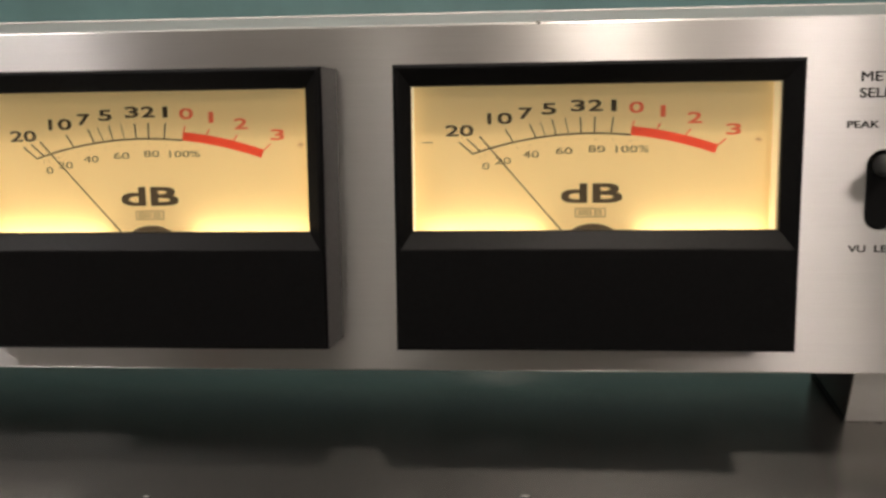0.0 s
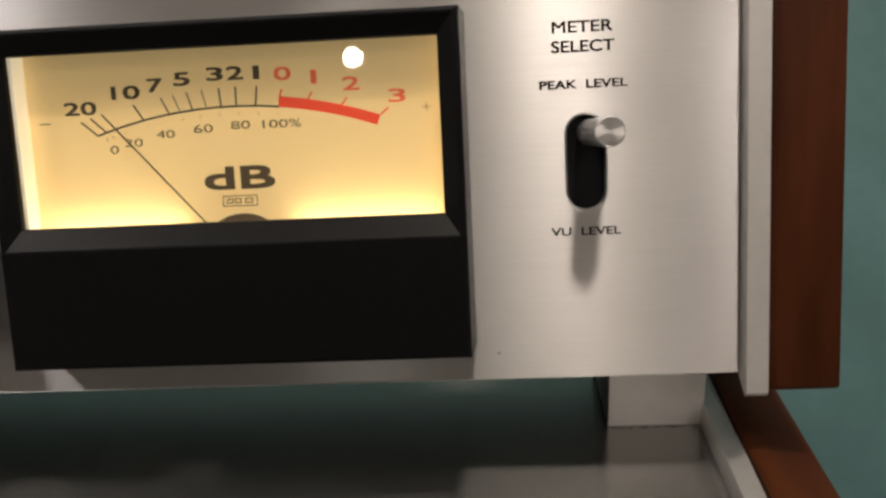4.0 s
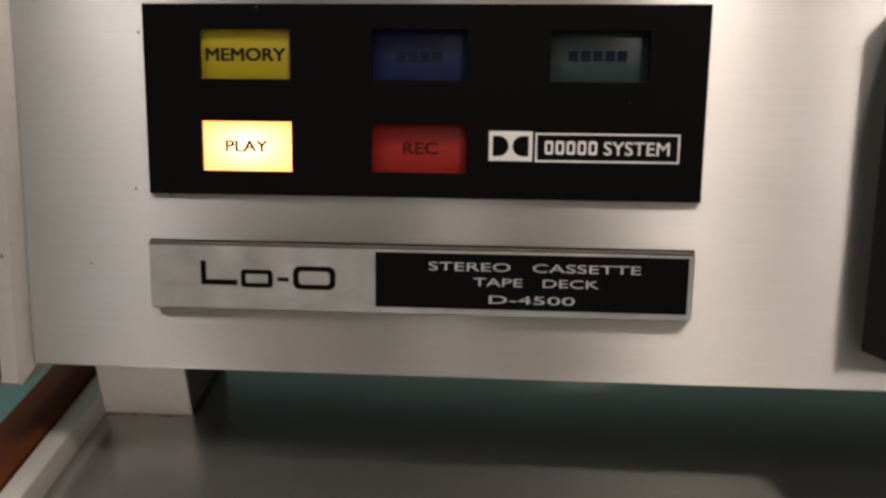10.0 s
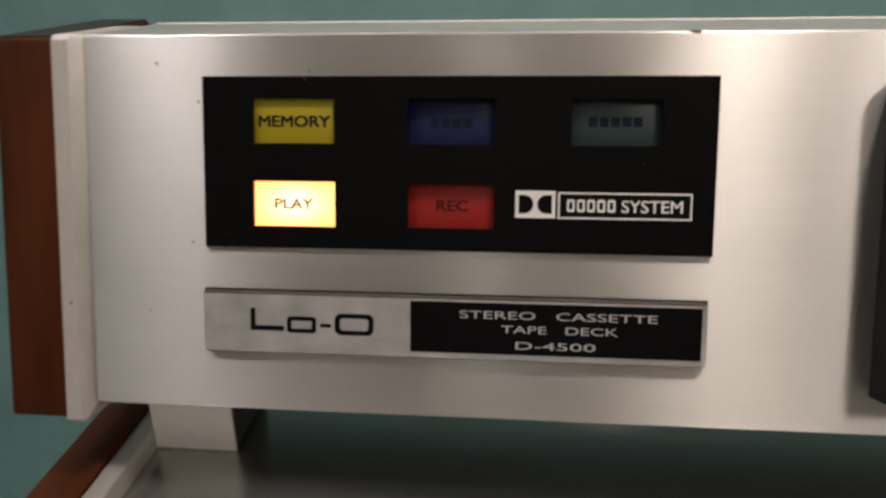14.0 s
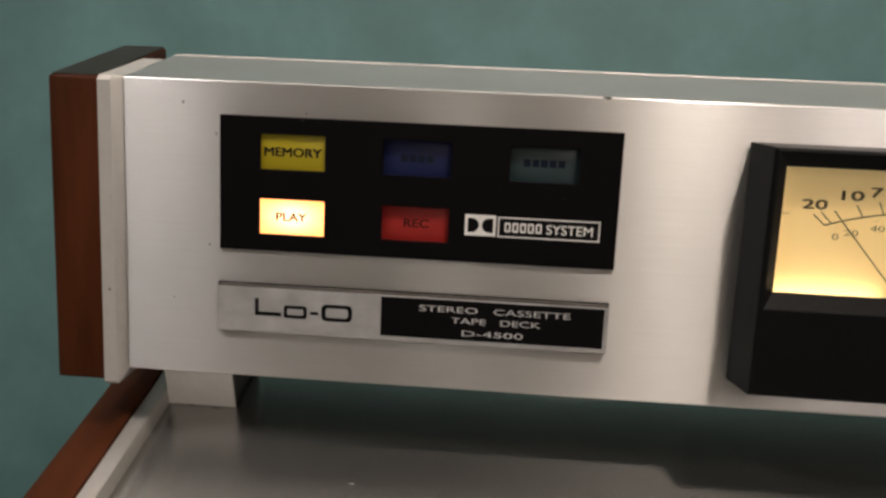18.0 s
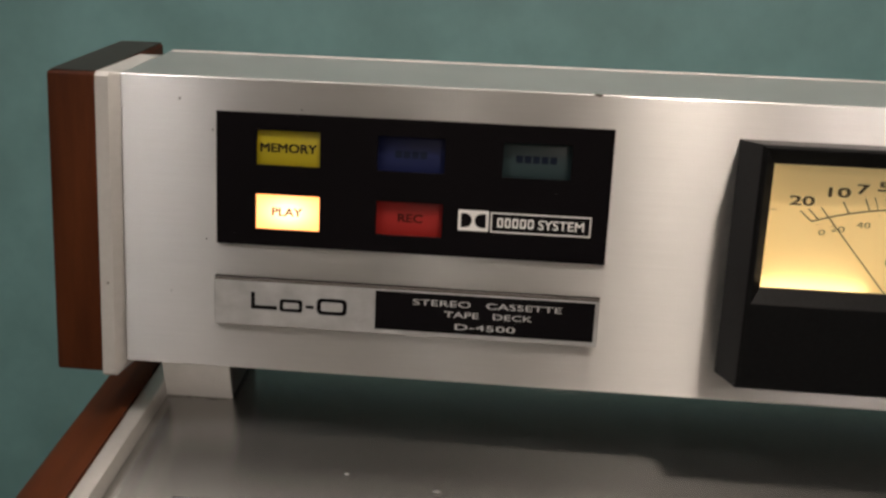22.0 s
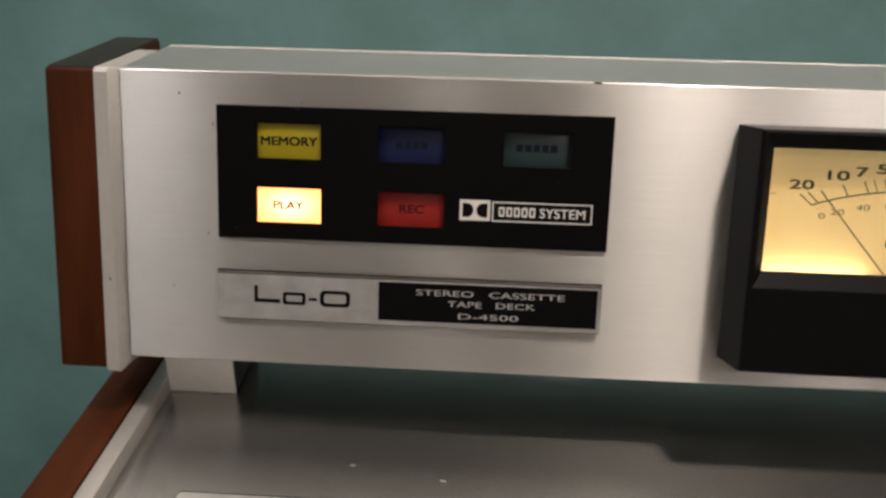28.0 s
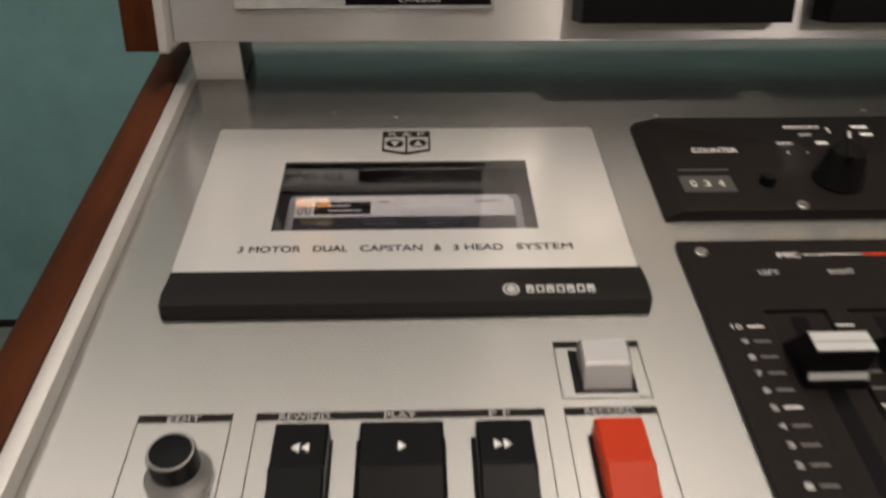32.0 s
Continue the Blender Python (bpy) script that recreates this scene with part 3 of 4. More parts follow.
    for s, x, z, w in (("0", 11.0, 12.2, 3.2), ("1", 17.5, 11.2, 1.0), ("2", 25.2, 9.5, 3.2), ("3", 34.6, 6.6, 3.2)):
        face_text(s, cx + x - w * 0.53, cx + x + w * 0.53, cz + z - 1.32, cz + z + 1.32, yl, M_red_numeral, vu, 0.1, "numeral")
    for s, x, z, w in (("0", -26.1, -1.9, 1.8), ("20", -21.8, -.6, 3.9), ("40", -14.8, .9, 3.9), ("60", -6.6, 1.7, 4.1), ("80", 1.4, 2.1, 4.1), ("100%", 10.2, 2.0, 8.2)):
        face_text(s, cx + x - w / 2, cx + x + w / 2, cz + z - 0.85, cz + z + 0.85, yl, M_ink_faint, vu, 0.0, "numeral")
    for x in (-27.6, -26.2, -23.4, -18.2, -15.0, -10.8, -7.0, -2.8, 1.2, 5.4, 9.6):
        part("scale_dot", plate([disc(cx + x, arc_z(x) - 1.5, 0.17, 8)], yl, yl + 0.04, "y"), M_ink_faint, vu, "", False)
    face_text("dB", cx - 7.0, cx + 7.6, cz - 11.1, cz - 6.6, yl, M_scale_ink, vu, 0.3)
    part("maker_mark", joined(plate([rect(cx - 3.7, cx + 3.8, cz - 14.9, cz - 12.6), rect(cx - 3.5, cx + 3.6, cz - 14.7, cz - 12.8)], yl, yl + .04, "y"),
                              *[plate([rect(cx + a, cx + b, cz - 14.3, cz - 13.2), rect(cx + a + .25, cx + b - .25, cz - 14.05, cz - 13.45)], yl, yl + .04, "y") for a, b in ((-2.8, -1.4), (-1.1, .3), (1.1, 2.8))]), M_ink_faint, vu, "", False)
    part("sign", box(cx - 42.0, cx - 39.4, yl, yl + .04, cz + 4.0, cz + 4.25), M_ink_faint, vu, "", False)
    part("sign", joined(box(cx + 39.6, cx + 41.6, yl, yl + .04, cz + 3.9, cz + 4.12), box(cx + 40.49, cx + 40.71, yl, yl + .04, cz + 3.0, cz + 5.0)), M_red_faint, vu, "", False)
    # needle and its pivot cover
    a, b = Vector((cx - 27.6, cz + 5.5)), Vector((cx - 6.3, cz - 19.2))
    bm = strip([(a.x, a.y), (b.x, b.y)], 0.36)
    bmesh.ops.translate(bm, vec=(0, -1.2, 0), verts=bm.verts)
    part("needle", bm, M_scale_ink, vu, "thin black needle", False)
    part("pivot_cover", plate([disc(cx + 0.6, cz - 26.0, 9.6, 40)], yp - 1.6, yp - .02, "y", 0.4), M_hub, vu, "dark bronze pivot cover")
    # the two small bulbs under the lip
    for i, bx in enumerate((cx - 27, cx + 27)):
        lamp = bpy.data.lights.new("meter_bulb", "AREA")
        lamp.shape, lamp.size, lamp.size_y = "RECTANGLE", 0.030, 0.0024
        lamp.energy, lamp.color = METER_POWER, (1.0, 0.86, 0.64)
        lob = new("meter_bulb", lamp)
        eye = Vector((bx, -9.6, wb - 2.2)) * MM
        lob.matrix_world = look(eye, eye + Vector((0, 0.35, 1.0)))
    return vu


meter(-145.4)
meter(-31.7)

# ---- lamp panel ----
LENSES = [(-338.6, -319.1, -6.7, 3.8), (-338.8, -319.0, -26.4, -15.7), (-301.5, -281.3, -26.2, -15.8), (-301.6, -281.3, -6.7, 3.7), (-263.9, -243.6, -6.7, 3.6)]
lampp = part("indicator_panel", plate([rect(-351.0, -231.5, -31.6, 8.9)] + [rect(*l) for l in LENSES], -1.2, -0.05, "y", 0.15), M_black_gloss, deck, "glossy black indicator panel", False)
LENS_MATS = (M_lens_yellow, M_lens_play, M_lens_red, M_lens_blue, M_lens_green)
LENS_LABELS = ("unlit yellow lens", "glowing warm white lens", "dull red lens", "unlit dark blue lens", "unlit dark green lens")
LENS_DEPTH = (0.3, -0.2, 1.6, 2.0, 2.0)
for l, m, tx, dp in zip(LENSES, LENS_MATS, LENS_LABELS, LENS_DEPTH):
    part("lens", box(l[0] - 0.3, l[1] + 0.3, dp, dp + 1.5, l[2] - 0.3, l[3] + 0.3, 0.1), m, lampp, tx)
face_text("MEMORY", -337.7, -320.4, -2.8, -0.2, 0.25, M_ink, lampp, 0.13)
face_text("PLAY", -333.8, -324.6, -22.2, -19.8, -0.25, M_ink, lampp, 0.08)
face_text("REC", -295.0, -287.6, -22.3, -19.8, 1.55, M_rec_ink, lampp, 0.14)
for lx, count_bars, lz0, lz1 in ((-260.0, 5, -2.4, -0.2), (-296.6, 4, -2.7, -0.6)):
    part("lettering", joined(*[box(lx + i * 2.55, lx + i * 2.55 + 2.05, 1.9, 1.96, lz0, lz1) for i in range(count_bars)]), M_lens_print, lampp, "dark printed bars", False)
# white printed emblem and border on the black panel
yb = -1.28
emb = [plate([rect(-276.4, -267.2, -23.4, -17.1), half_round(-275.6, -272.2, -22.4, -18.1, 1), half_round(-271.4, -268.0, -22.4, -18.1, -1)], yb, yb + .06, "y"),
       plate([rect(-266.6, -236.5, -23.5, -17.4), rect(-266.2, -236.9, -23.1, -17.8)], yb, yb + .06, "y")]
emb += [plate([rect(-264.6 + i * 2.3, -262.8 + i * 2.3, -21.9, -19.0, .5), rect(-264.1 + i * 2.3, -263.3 + i * 2.3, -21.3, -19.6)], yb, yb + .06, "y") for i in range(5)]
for piece in emb:
    part("printed_emblem", piece, M_white_ink, lampp, "white printed shape", False)
face_text("SYSTEM", -252.2, -238.6, -21.9, -19.1, yb, M_white_ink, lampp, 0.04)

for sx, sz, r in ((-326.0, 8.2, .2), (-247.5, -11.0, .1), (-345.2, -28.4, .1)):
    part("dust", plate([disc(sx, sz, r, 8)], yb - .02, yb + .06, "y"), M_ink_grey, lampp, "pale speck of dust", False)

# ---- name plate ----
plt = part("name_plate", box(-351.4, -232.2, -2.4, -0.05, -57.1, -42.2, 0.5, 3), M_edge, deck, "scuffed grey metal name plate with a dark edge")
part("face_sheet", box(-351.2, -232.4, -2.44, -2.3, -56.9, -42.9, 0.05), M_plate, plt, "scuffed satin metal face", False)
# slightly larger dark sheet, drawn as the plate's shadow on the panel
part("shade_strip", box(-351.6, -232.0, -0.6, -0.04, -57.3, -41.9), M_dark, plt, "dark rim that draws the shadow round the plate", False)
part("inlay", box(-300.6, -233.4, -2.52, -2.4, -55.6, -43.4), M_black_gloss, plt, "black inlay", False)
yn = -2.56
face_text("STEREO   CASSETTE", -288.9, -243.4, -47.15, -45.3, yn, M_silver_ink, plt)
face_text("TAPE   DECK", -279.1, -252.2, -50.45, -48.65, yn, M_silver_ink, plt)
face_text("D-4500", -275.7, -257.2, -54.25, -52.45, yn, M_silver_ink, plt)
ym = -2.52
mark = [plate([rect(-339.6, -331.4, -51.6, -50.4)], ym, ym + .06, "y"), plate([rect(-339.6, -338.4, -50.4, -46.2)], ym, ym + .06, "y"),
        plate([rect(-330.6, -323.4, -52.0, -48.0, .9), rect(-329.5, -324.5, -51.0, -49.0, .3)], ym, ym + .06, "y"), plate([rect(-322.4, -319.8, -50.5, -49.6)], ym, ym + .06, "y"),
        plate([rect(-318.9, -309.4, -52.2, -47.0, 1.6), rect(-317.6, -310.7, -51.1, -48.1, .8)], ym, ym + .06, "y")]
for piece in mark:
    part("maker_mark", piece, M_black_gloss, plt, "black printed shape", False)

# ---- meter switch ----
for s, a, b, c, d in (("METER", 35.6, 48.2, 2.75, 5.05), ("SELECT", 35.4, 48.5, -1.3, 1.05), ("PEAK  LEVEL", 32.7, 51.1, -8.8, -7.1), ("VU  LEVEL", 34.4, 49.3, -40.2, -38.5)):
    face_text(s, a, b, c, d, -0.06, M_ink, front, 0.07)
switch = part("toggle_switch", box(36.5, 47.8, 3.0, 6.0, -36, -13), M_dark, deck, "black switch slot with a metal lever", False)
lev = turned([(2.9, 0), (2.9, 14.0), (3.0, 14.2), (3.0, 23.1), (2.75, 23.4), (0.4, 23.42)], 0, 0, 32)
bmesh.ops.transform(lev, matrix=Matrix.Translation((43.4, 4.0, -18.2)) @ Euler((radians(90), 0, radians(2.4))).to_matrix().to_4x4(), verts=lev.verts)
lever = part("lever", lev, M_lever, switch, "turned aluminium lever")
tip = turned([(2.72, 0), (2.72, 0.12), (0.05, 0.13)], 0, 0, 32)
bmesh.ops.transform(tip, matrix=Matrix.Translation((44.38, -19.43, -18.2)) @ Euler((radians(90), 0, radians(2.4))).to_matrix().to_4x4(), verts=tip.verts)
part("end_face", tip, M_tip, lever, "finely turned bright end face")

# ---- control deck ----
well = rect(-332, -215, -100, -22)
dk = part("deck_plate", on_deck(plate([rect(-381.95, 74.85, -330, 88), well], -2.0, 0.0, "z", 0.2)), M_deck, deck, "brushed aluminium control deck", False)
part("deck_body", on_deck(joined(box(-381.8, 74.2, -326, 86, -34, -24), box(-381.8, -333, -326, 86, -23.9, -2.1), box(-214, 74.2, -326, 86, -23.9, -2.1), box(-332.9, -214.1, -21, 86, -23.9, -2.1), box(-332.9, -214.1, -326, -101, -23.9, -2.1))), M_dark, deck, "", False)
c16, s16 = math.cos(radians(TILT)), math.sin(radians(TILT))


def deck_yz(v, h):
    return (v * c16 - h * s16, -106.0 + v * s16 + h * c16)


for side, (xt0, xt1, xw0, xw1) in enumerate(((-387.9, -382.0, -406.0, -388.1), (74.9, 80.3, 80.5, 97.8))):
    part("deck_trim", on_deck(box(xt0, xt1, -331, 60, -3.0, 6.3, 0.5)), M_trim, deck, "satin aluminium trim strip")
    hi_in, hi_out = 7.2, 2.6
    a, b = (hi_out, hi_in) if side == 0 else (hi_in, hi_out)
    rows = []
    for x, h in ((xw0, a), (xw0 + 2.0, a + (1.6 if side == 0 else 0.2)), (xw1 - 2.0, b + (0.2 if side == 0 else 1.6)), (xw1, b)):
        rows.append([(x, *deck_yz(-335, h)), (x, *deck_yz(88, h)), (x, deck_yz(88, h)[0], -262.0), (x, deck_yz(-335, h)[0], -262.0)])
    part("side_cheek", loft(rows), M_walnut, deck, "walnut side cheek of the deck")
    for fy in (-280, 40):
        part("rubber_foot", box(xw0 + 1, xw1 - 1, fy, fy + 30, -268, -262.1, 0.8), M_dark, deck)
part("front_board", box(-382, 74.4, deck_yz(-331, 0)[0], deck_yz(-327, 0)[0], -258, deck_yz(-331, -2.5)[1]), M_walnut, deck, "walnut front board")
part("rear_board", box(-382, 74.4, 84.5, 88.0, -258, -92), M_dark, deck)

for su, sv, r in ((-308.5, 0.2, .5), (-152.0, -4.5, .5), (-47.6, -1.5, .8), (-278.6, -4.7, .7)):
    part("scuff", on_deck(plate([disc(su, sv, r * 1.6, 9, r * .5)], 0.01, 0.05)), M_stripe, dk, "small bright scuff", False)

# cassette door
door = part("cassette_door", on_deck(plate([rect(-360.2, -185.8, -120.0, -16.2, 1.2, 3), rect(-326.6, -220.4, -93.4, -44.2)], 0.06, 0.6, "z", 0.12)), M_door, deck, "pale satin cassette door with a window", False)
part("window_pane", on_deck(loft([[(u, v, h) for u, h in ((-326.4, h0), (-220.6, h0), (-220.6, h0 + .4), (-326.4, h0 + .4))] for v, h0 in ((-44.4, 0.06), (-93.2, -1.8))])), M_pane_deck, door, "clear pane of the cassette door", False).visible_shadow = False
part("door_gap", on_deck(plate([rect(-360.4, -185.6, -16.1, -15.2)], 0.01, 0.05)), M_dark, door, "dark gap along the hinge side", False)
for gu in (-360.6, -185.7):
    part("door_gap", on_deck(plate([rect(gu, gu + 0.35, -120.0, -16.4)], 0.01, 0.05)), M_ink_grey, door, "", False)
for s, p0, p1 in (("3 MOTOR", 415, 533), ("DUAL", 557, 622), ("CAPSTAN", 645, 763), ("&", 786, 799), ("3 HEAD", 822, 917), ("SYSTEM", 943, 1050)):
    deck_text(s, -337.6 + (p0 - 415) * 0.2031, -337.6 + (p1 - 415) * 0.2031, -106.8, -103.2, 0.66, M_ink, door, 0.08)
badge = part("badge", on_deck(plate([[(-284.4, -36.2), (-273.3, -39.4), (-262.4, -36.2), (-262.4, -19.8), (-284.4, -19.8)]], 0.62, 1.2, "z", 0.2)), M_black_gloss, door, "black and silver badge")
for s0, s1, sc, up in ((-283.4, -273.8, -278.6, -1), (-272.8, -263.4, -268.1, 1)):
    part("shield", on_deck(plate([[(s0, -35.4 if up < 0 else -38.0), (s1, -38.0 if up < 0 else -35.4), (s1, -25.2), (s0, -25.2)], disc(sc, -30.6, 4.0, 28, 3.6)], 1.22, 1.32)), M_badge, badge, "silver shield with an oval opening", False)
    part("pointer_mark", on_deck(plate([[(sc - 2.2, -30.6 - up * 2.2), (sc + 2.2, -30.6 - up * 2.2), (sc, -30.6 + up * 2.6)]], 1.22, 1.32)), M_badge, badge, "silver triangle", False)
deck_text("R & P", -281.6, -265.0, -24.2, -20.9, 1.26, M_badge, badge, 0.1)
hb = on_deck(loft([[(u0, -120.4, h0) for u0, h0 in ((-359.4, 0.3), (-359.4, 2.4), (-358.8, 3.0), (-185.9, 3.0), (-185.3, 2.4), (-185.3, 0.3))],
                   [(u0, -134.0, h0) for u0, h0 in ((-359.2, 0.3), (-359.2, 4.6), (-358.4, 5.4), (-186.3, 5.4), (-185.5, 4.6), (-185.5, 0.3))],
                   [(u0, -140.4, h0) for u0, h0 in ((-358.6, 0.3), (-358.6, 4.6), (-357.8, 5.2), (-186.9, 5.2), (-186.1, 4.6), (-186.1, 0.3))],
                   [(u0, -143.0, h0) for u0, h0 in ((-357.6, 0.3), (-357.6, 1.6), (-357.0, 2.0), (-187.7, 2.0), (-187.1, 1.6), (-187.1, 0.3))]]))
grip = part("door_grip", hb, M_grip, door, "black grip bar")
deck_h = [plate([disc(-235.6, -134.6, 3.0, 28), disc(-235.6, -134.6, 2.3, 28)], 5.42, 5.5), plate([disc(-235.6, -134.6, 1.7, 20)], 5.42, 5.5)]
for i in range(7):
    u = -230.2 + i * 3.62
    deck_h.append(plate([rect(u, u + 2.8, -136.6, -132.6, .4), rect(u + .7, u + 2.1, -136.7 + .8, -133.4)] if i % 2 else [rect(u, u + 2.7, -136.6, -132.6, .4), rect(u + .75, u + 1.95, -135.9, -134.9)], 5.42, 5.5))
for piece in deck_h:
    part("maker_mark", on_deck(piece), M_silver_ink, grip, "silver printed shape", False)

# cassette well and its mechanism
part("cassette_well", on_deck(joined(box(-332.5, -214.5, -100.5, -21.5, -22, -21), box(-333, -332, -100.5, -21.5, -21, -2.1), box(-215, -214, -100.5, -21.5, -21, -2.1), box(-332, -215, -22.5, -21.6, -21, -2.1), box(-332, -215, -100.4, -99.5, -21, -2.1))), M_well, deck, "dark grey cassette well", False)
part("head_cover", on_deck(box(-322, -225, -50, -30, -20.9, -13, 0.8)), M_head, deck, "dark mechanism above the cassette")

# printed borders, keys and buttons
def key_frame(u0, u1, v1, v0, words, spans, holder):
    part("printed_frame", on_deck(joined(plate(line_frame(u0, u1, v0, v1, 0.35), 0.01, 0.06), plate([rect(u0 + .4, u1 - .4, v1 - 3.0, v1 - .3)], 0.01, 0.06))), M_ink, holder, "thin black printed frame", False)
    for s, (a, b) in zip(words, spans):
        deck_text(s, a, b, v1 - 2.6, v1 - 0.6, 0.1, M_silver_ink, holder, 0.02)


def piano_key(name, u0, u1, mat, label, v1=-193.4, v0=-236.0, h=7.5):
    k = part(name, on_deck(joined(loft([[(u, v1, z) for u, z in ((u0, -1.5), (u0, h - 1.2), (u0 + .8, h - .5), (u1 - .8, h - .5), (u1, h - 1.2), (u1, -1.5))],
                                        [(u, v1 - 15.5, z) for u, z in ((u0, -1.5), (u0, h - .6), (u0 + .8, h + .2), (u1 - .8, h + .2), (u1, h - .6), (u1, -1.5))],
                                        [(u, v1 - 16.3, z) for u, z in ((u0, -1.5), (u0, h + .3), (u0 + .8, h + 1.1), (u1 - .8, h + 1.1), (u1, h + .3), (u1, -1.5))],
                                        [(u, v1 - 17.2, z) for u, z in ((u0, -1.5), (u0, h + .2), (u0 + .8, h + 1.0), (u1 - .8, h + 1.0), (u1, h + .2), (u1, -1.5))],
                                        [(u, v1 - 19.6, z) for u, z in ((u0, -1.5), (u0, h - 1.4), (u0 + .8, h - .6), (u1 - .8, h - .6), (u1, h - 1.4), (u1, -1.5))],
                                        [(u, v0, z) for u, z in ((u0, -1.5), (u0, 2.2), (u0 + .8, 3.0), (u1 - .8, 3.0), (u1, 2.2), (u1, -1.5))]]))), mat, deck, label)
    part("key_slot", on_deck(plate([rect(u0 - 1.3, u1 + 0.7, v0 - 2, v1 - 1.0), rect(u0 + .05, u1 - .05, v0 + .1, v1 - 1.4)], 0.01, 0.09)), M_dark, k, "", False)
    return k


key_frame(-354.8, -325.9, -183.8, -232, ("EDIT",), ((-345.6, -335.6),), dk)
key_frame(-318.8, -229.7, -183.8, -232, ("REWIND", "PLAY", "F F"), ((-311.6, -296.2), (-279.4, -269.6), (-247.0, -240.6)), dk)
key_frame(-223.7, -194.4, -183.8, -232, ("RECORD",), ((-217.2, -201.6),), dk)
key_frame(-223.4, -194.4, -155.4, -180.3, (), (), dk)
kr = piano_key("rewind_key", -311.0, -295.2, M_key, "black plastic key with white arrows")
kp = piano_key("play_key", -286.2, -261.5, M_key, "wide black plastic key with a white arrow")
kf = piano_key("fast_forward_key", -252.0, -235.4, M_key, "black plastic key with white arrows")
piano_key("record_key", -216.6, -202.0, M_key_red, "bright orange-red plastic key")


def arrow(u, v, s, h):
    return plate([[(u, v - 1.5), (u + s * 2.4, v), (u, v + 1.5)]] if s > 0 else [[(u, v + 1.5), (u + s * 2.4, v), (u, v - 1.5)]], h, h + 0.08)


part("arrow_mark", on_deck(joined(arrow(-303.0, -202.4, -1, 7.5), arrow(-300.2, -202.4, -1, 7.5))), M_white_ink, kr, "", False)
part("arrow_mark", on_deck(joined(arrow(-274.8, -202.4, 1, 7.5))), M_white_ink, kp, "", False)
part("arrow_mark", on_deck(joined(arrow(-247.2, -202.4, 1, 7.5), arrow(-244.4, -202.4, 1, 7.5))), M_white_ink, kf, "", False)
EJ = ((-161.4, 7.0), (-162.2, 7.8), (-171.0, 7.0), (-172.0, 6.3), (-176.2, 1.2), (-176.8, 0.4))     # profile from the back to the front edge
ej = part("eject_key", on_deck(loft([[(u, v, h) for u, h in ((-216.2, -1), (-216.2, h0 - .7), (-215.5, h0), (-201.1, h0), (-200.4, h0 - .7), (-200.4, -1))] for v, h0 in EJ])), M_eject, deck, "polished silver eject key", False)
part("key_slot", on_deck(plate([rect(-219.0, -198.8, -178.2, -159.6), rect(-216.1, -200.5, -176.9, -161.5)], 0.01, 0.09)), M_dark, ej, "", False)
eb = part("edit_button", on_deck(turned([(9.6, 0.01), (9.6, 1.6), (9.1, 2.4), (8.0, 3.4), (7.4, 4.8), (7.1, 5.6)], -337.4, -206.6, 48)), M_eject, deck, "round button with silver collar and black cap")
cap = part("cap", on_deck(turned([(7.0, 5.4), (6.8, 12.0), (6.4, 12.4), (6.0, 12.5)], -337.4, -206.6, 40)), M_key, eb, "black cap")
part("ring", on_deck(plate([disc(-337.4, -206.6, 6.5, 40), disc(-337.4, -206.6, 6.0, 40)], 12.45, 12.8, "z", 0.1)), M_eject, eb, "bright ring")

# counter unit
cb = [(-168.2, -89.6), (44.0, -89.6), (44.0, -12.6), (-161.5, -12.6), (-165.0, -14.0), (-167.6, -18.0)]
ct = [(-162.4, -89.0), (42.0, -89.0), (42.0, -15.6), (-156.0, -15.6), (-159.0, -17.0), (-161.2, -20.5)]
cu = on_deck(loft([[(x, y, 0.01) for x, y in cb], [(x, y, 1.0) for x, y in cb], [(x, y, 4.6) for x, y in ct], [(x + (.6 if x < 0 else -.6), y + (.5 if y < -50 else -.5), 5.0) for x, y in ct]]))
count = part("counter_unit", cu, M_blackpanel, deck, "black raised tape counter housing")
CH = 5.05
deck_text("COUNTER", -146.3, -125.9, -46.4, -42.9, CH + .04, M_white_ink, count, 0.06)
part("slit", deck_box(-156.2, -134.6, -60.6, -59.6, CH - .02, CH + .1), M_grey, count, "", False)
part("counter_window", deck_box(-157.6, -135.4, -76.4, -64.6, CH - .02, CH + .12, 0.03), M_wheelhole, count, "dark counter window", False)
for i, s in enumerate("034"):
    wheel = part("digit_wheel", deck_box(-154.8 + i * 5.9, -150.2 + i * 5.9, -75.4, -65.6, CH + .13, CH + .3, 0.05), M_wheelhole, count, "", False)
    deck_text(s, -153.8 + i * 5.9, -151.4 + i * 5.9, -72.9, -68.3, CH + .34, M_digit, wheel, 0.05, "digit")
part("reset_button", on_deck(turned([(3.4, CH - .02), (3.4, CH + 3.4), (3.0, CH + 4.0), (0.5, CH + 4.1)], -121.0, -70.0, 28)), M_key, count, "small black reset button")
part("screw", on_deck(turned([(2.5, CH - .02), (2.5, CH + .5), (1.9, CH + 1.0), (1.0, CH + .9), (.9, CH + .3)], -112.0, -86.2, 24)), M_screw, count, "dull metal screw head")
KU, KV = -90.5, -69.0
kb = part("selector_knob", on_deck(turned([(10.2, CH - .02), (10.2, CH + 1.2), (9.6, CH + 2.0), (7.6, CH + 14.0), (6.8, CH + 15.4), (1.0, CH + 15.8)], KU, KV, 40)), M_key, count, "black selector knob with pointer")
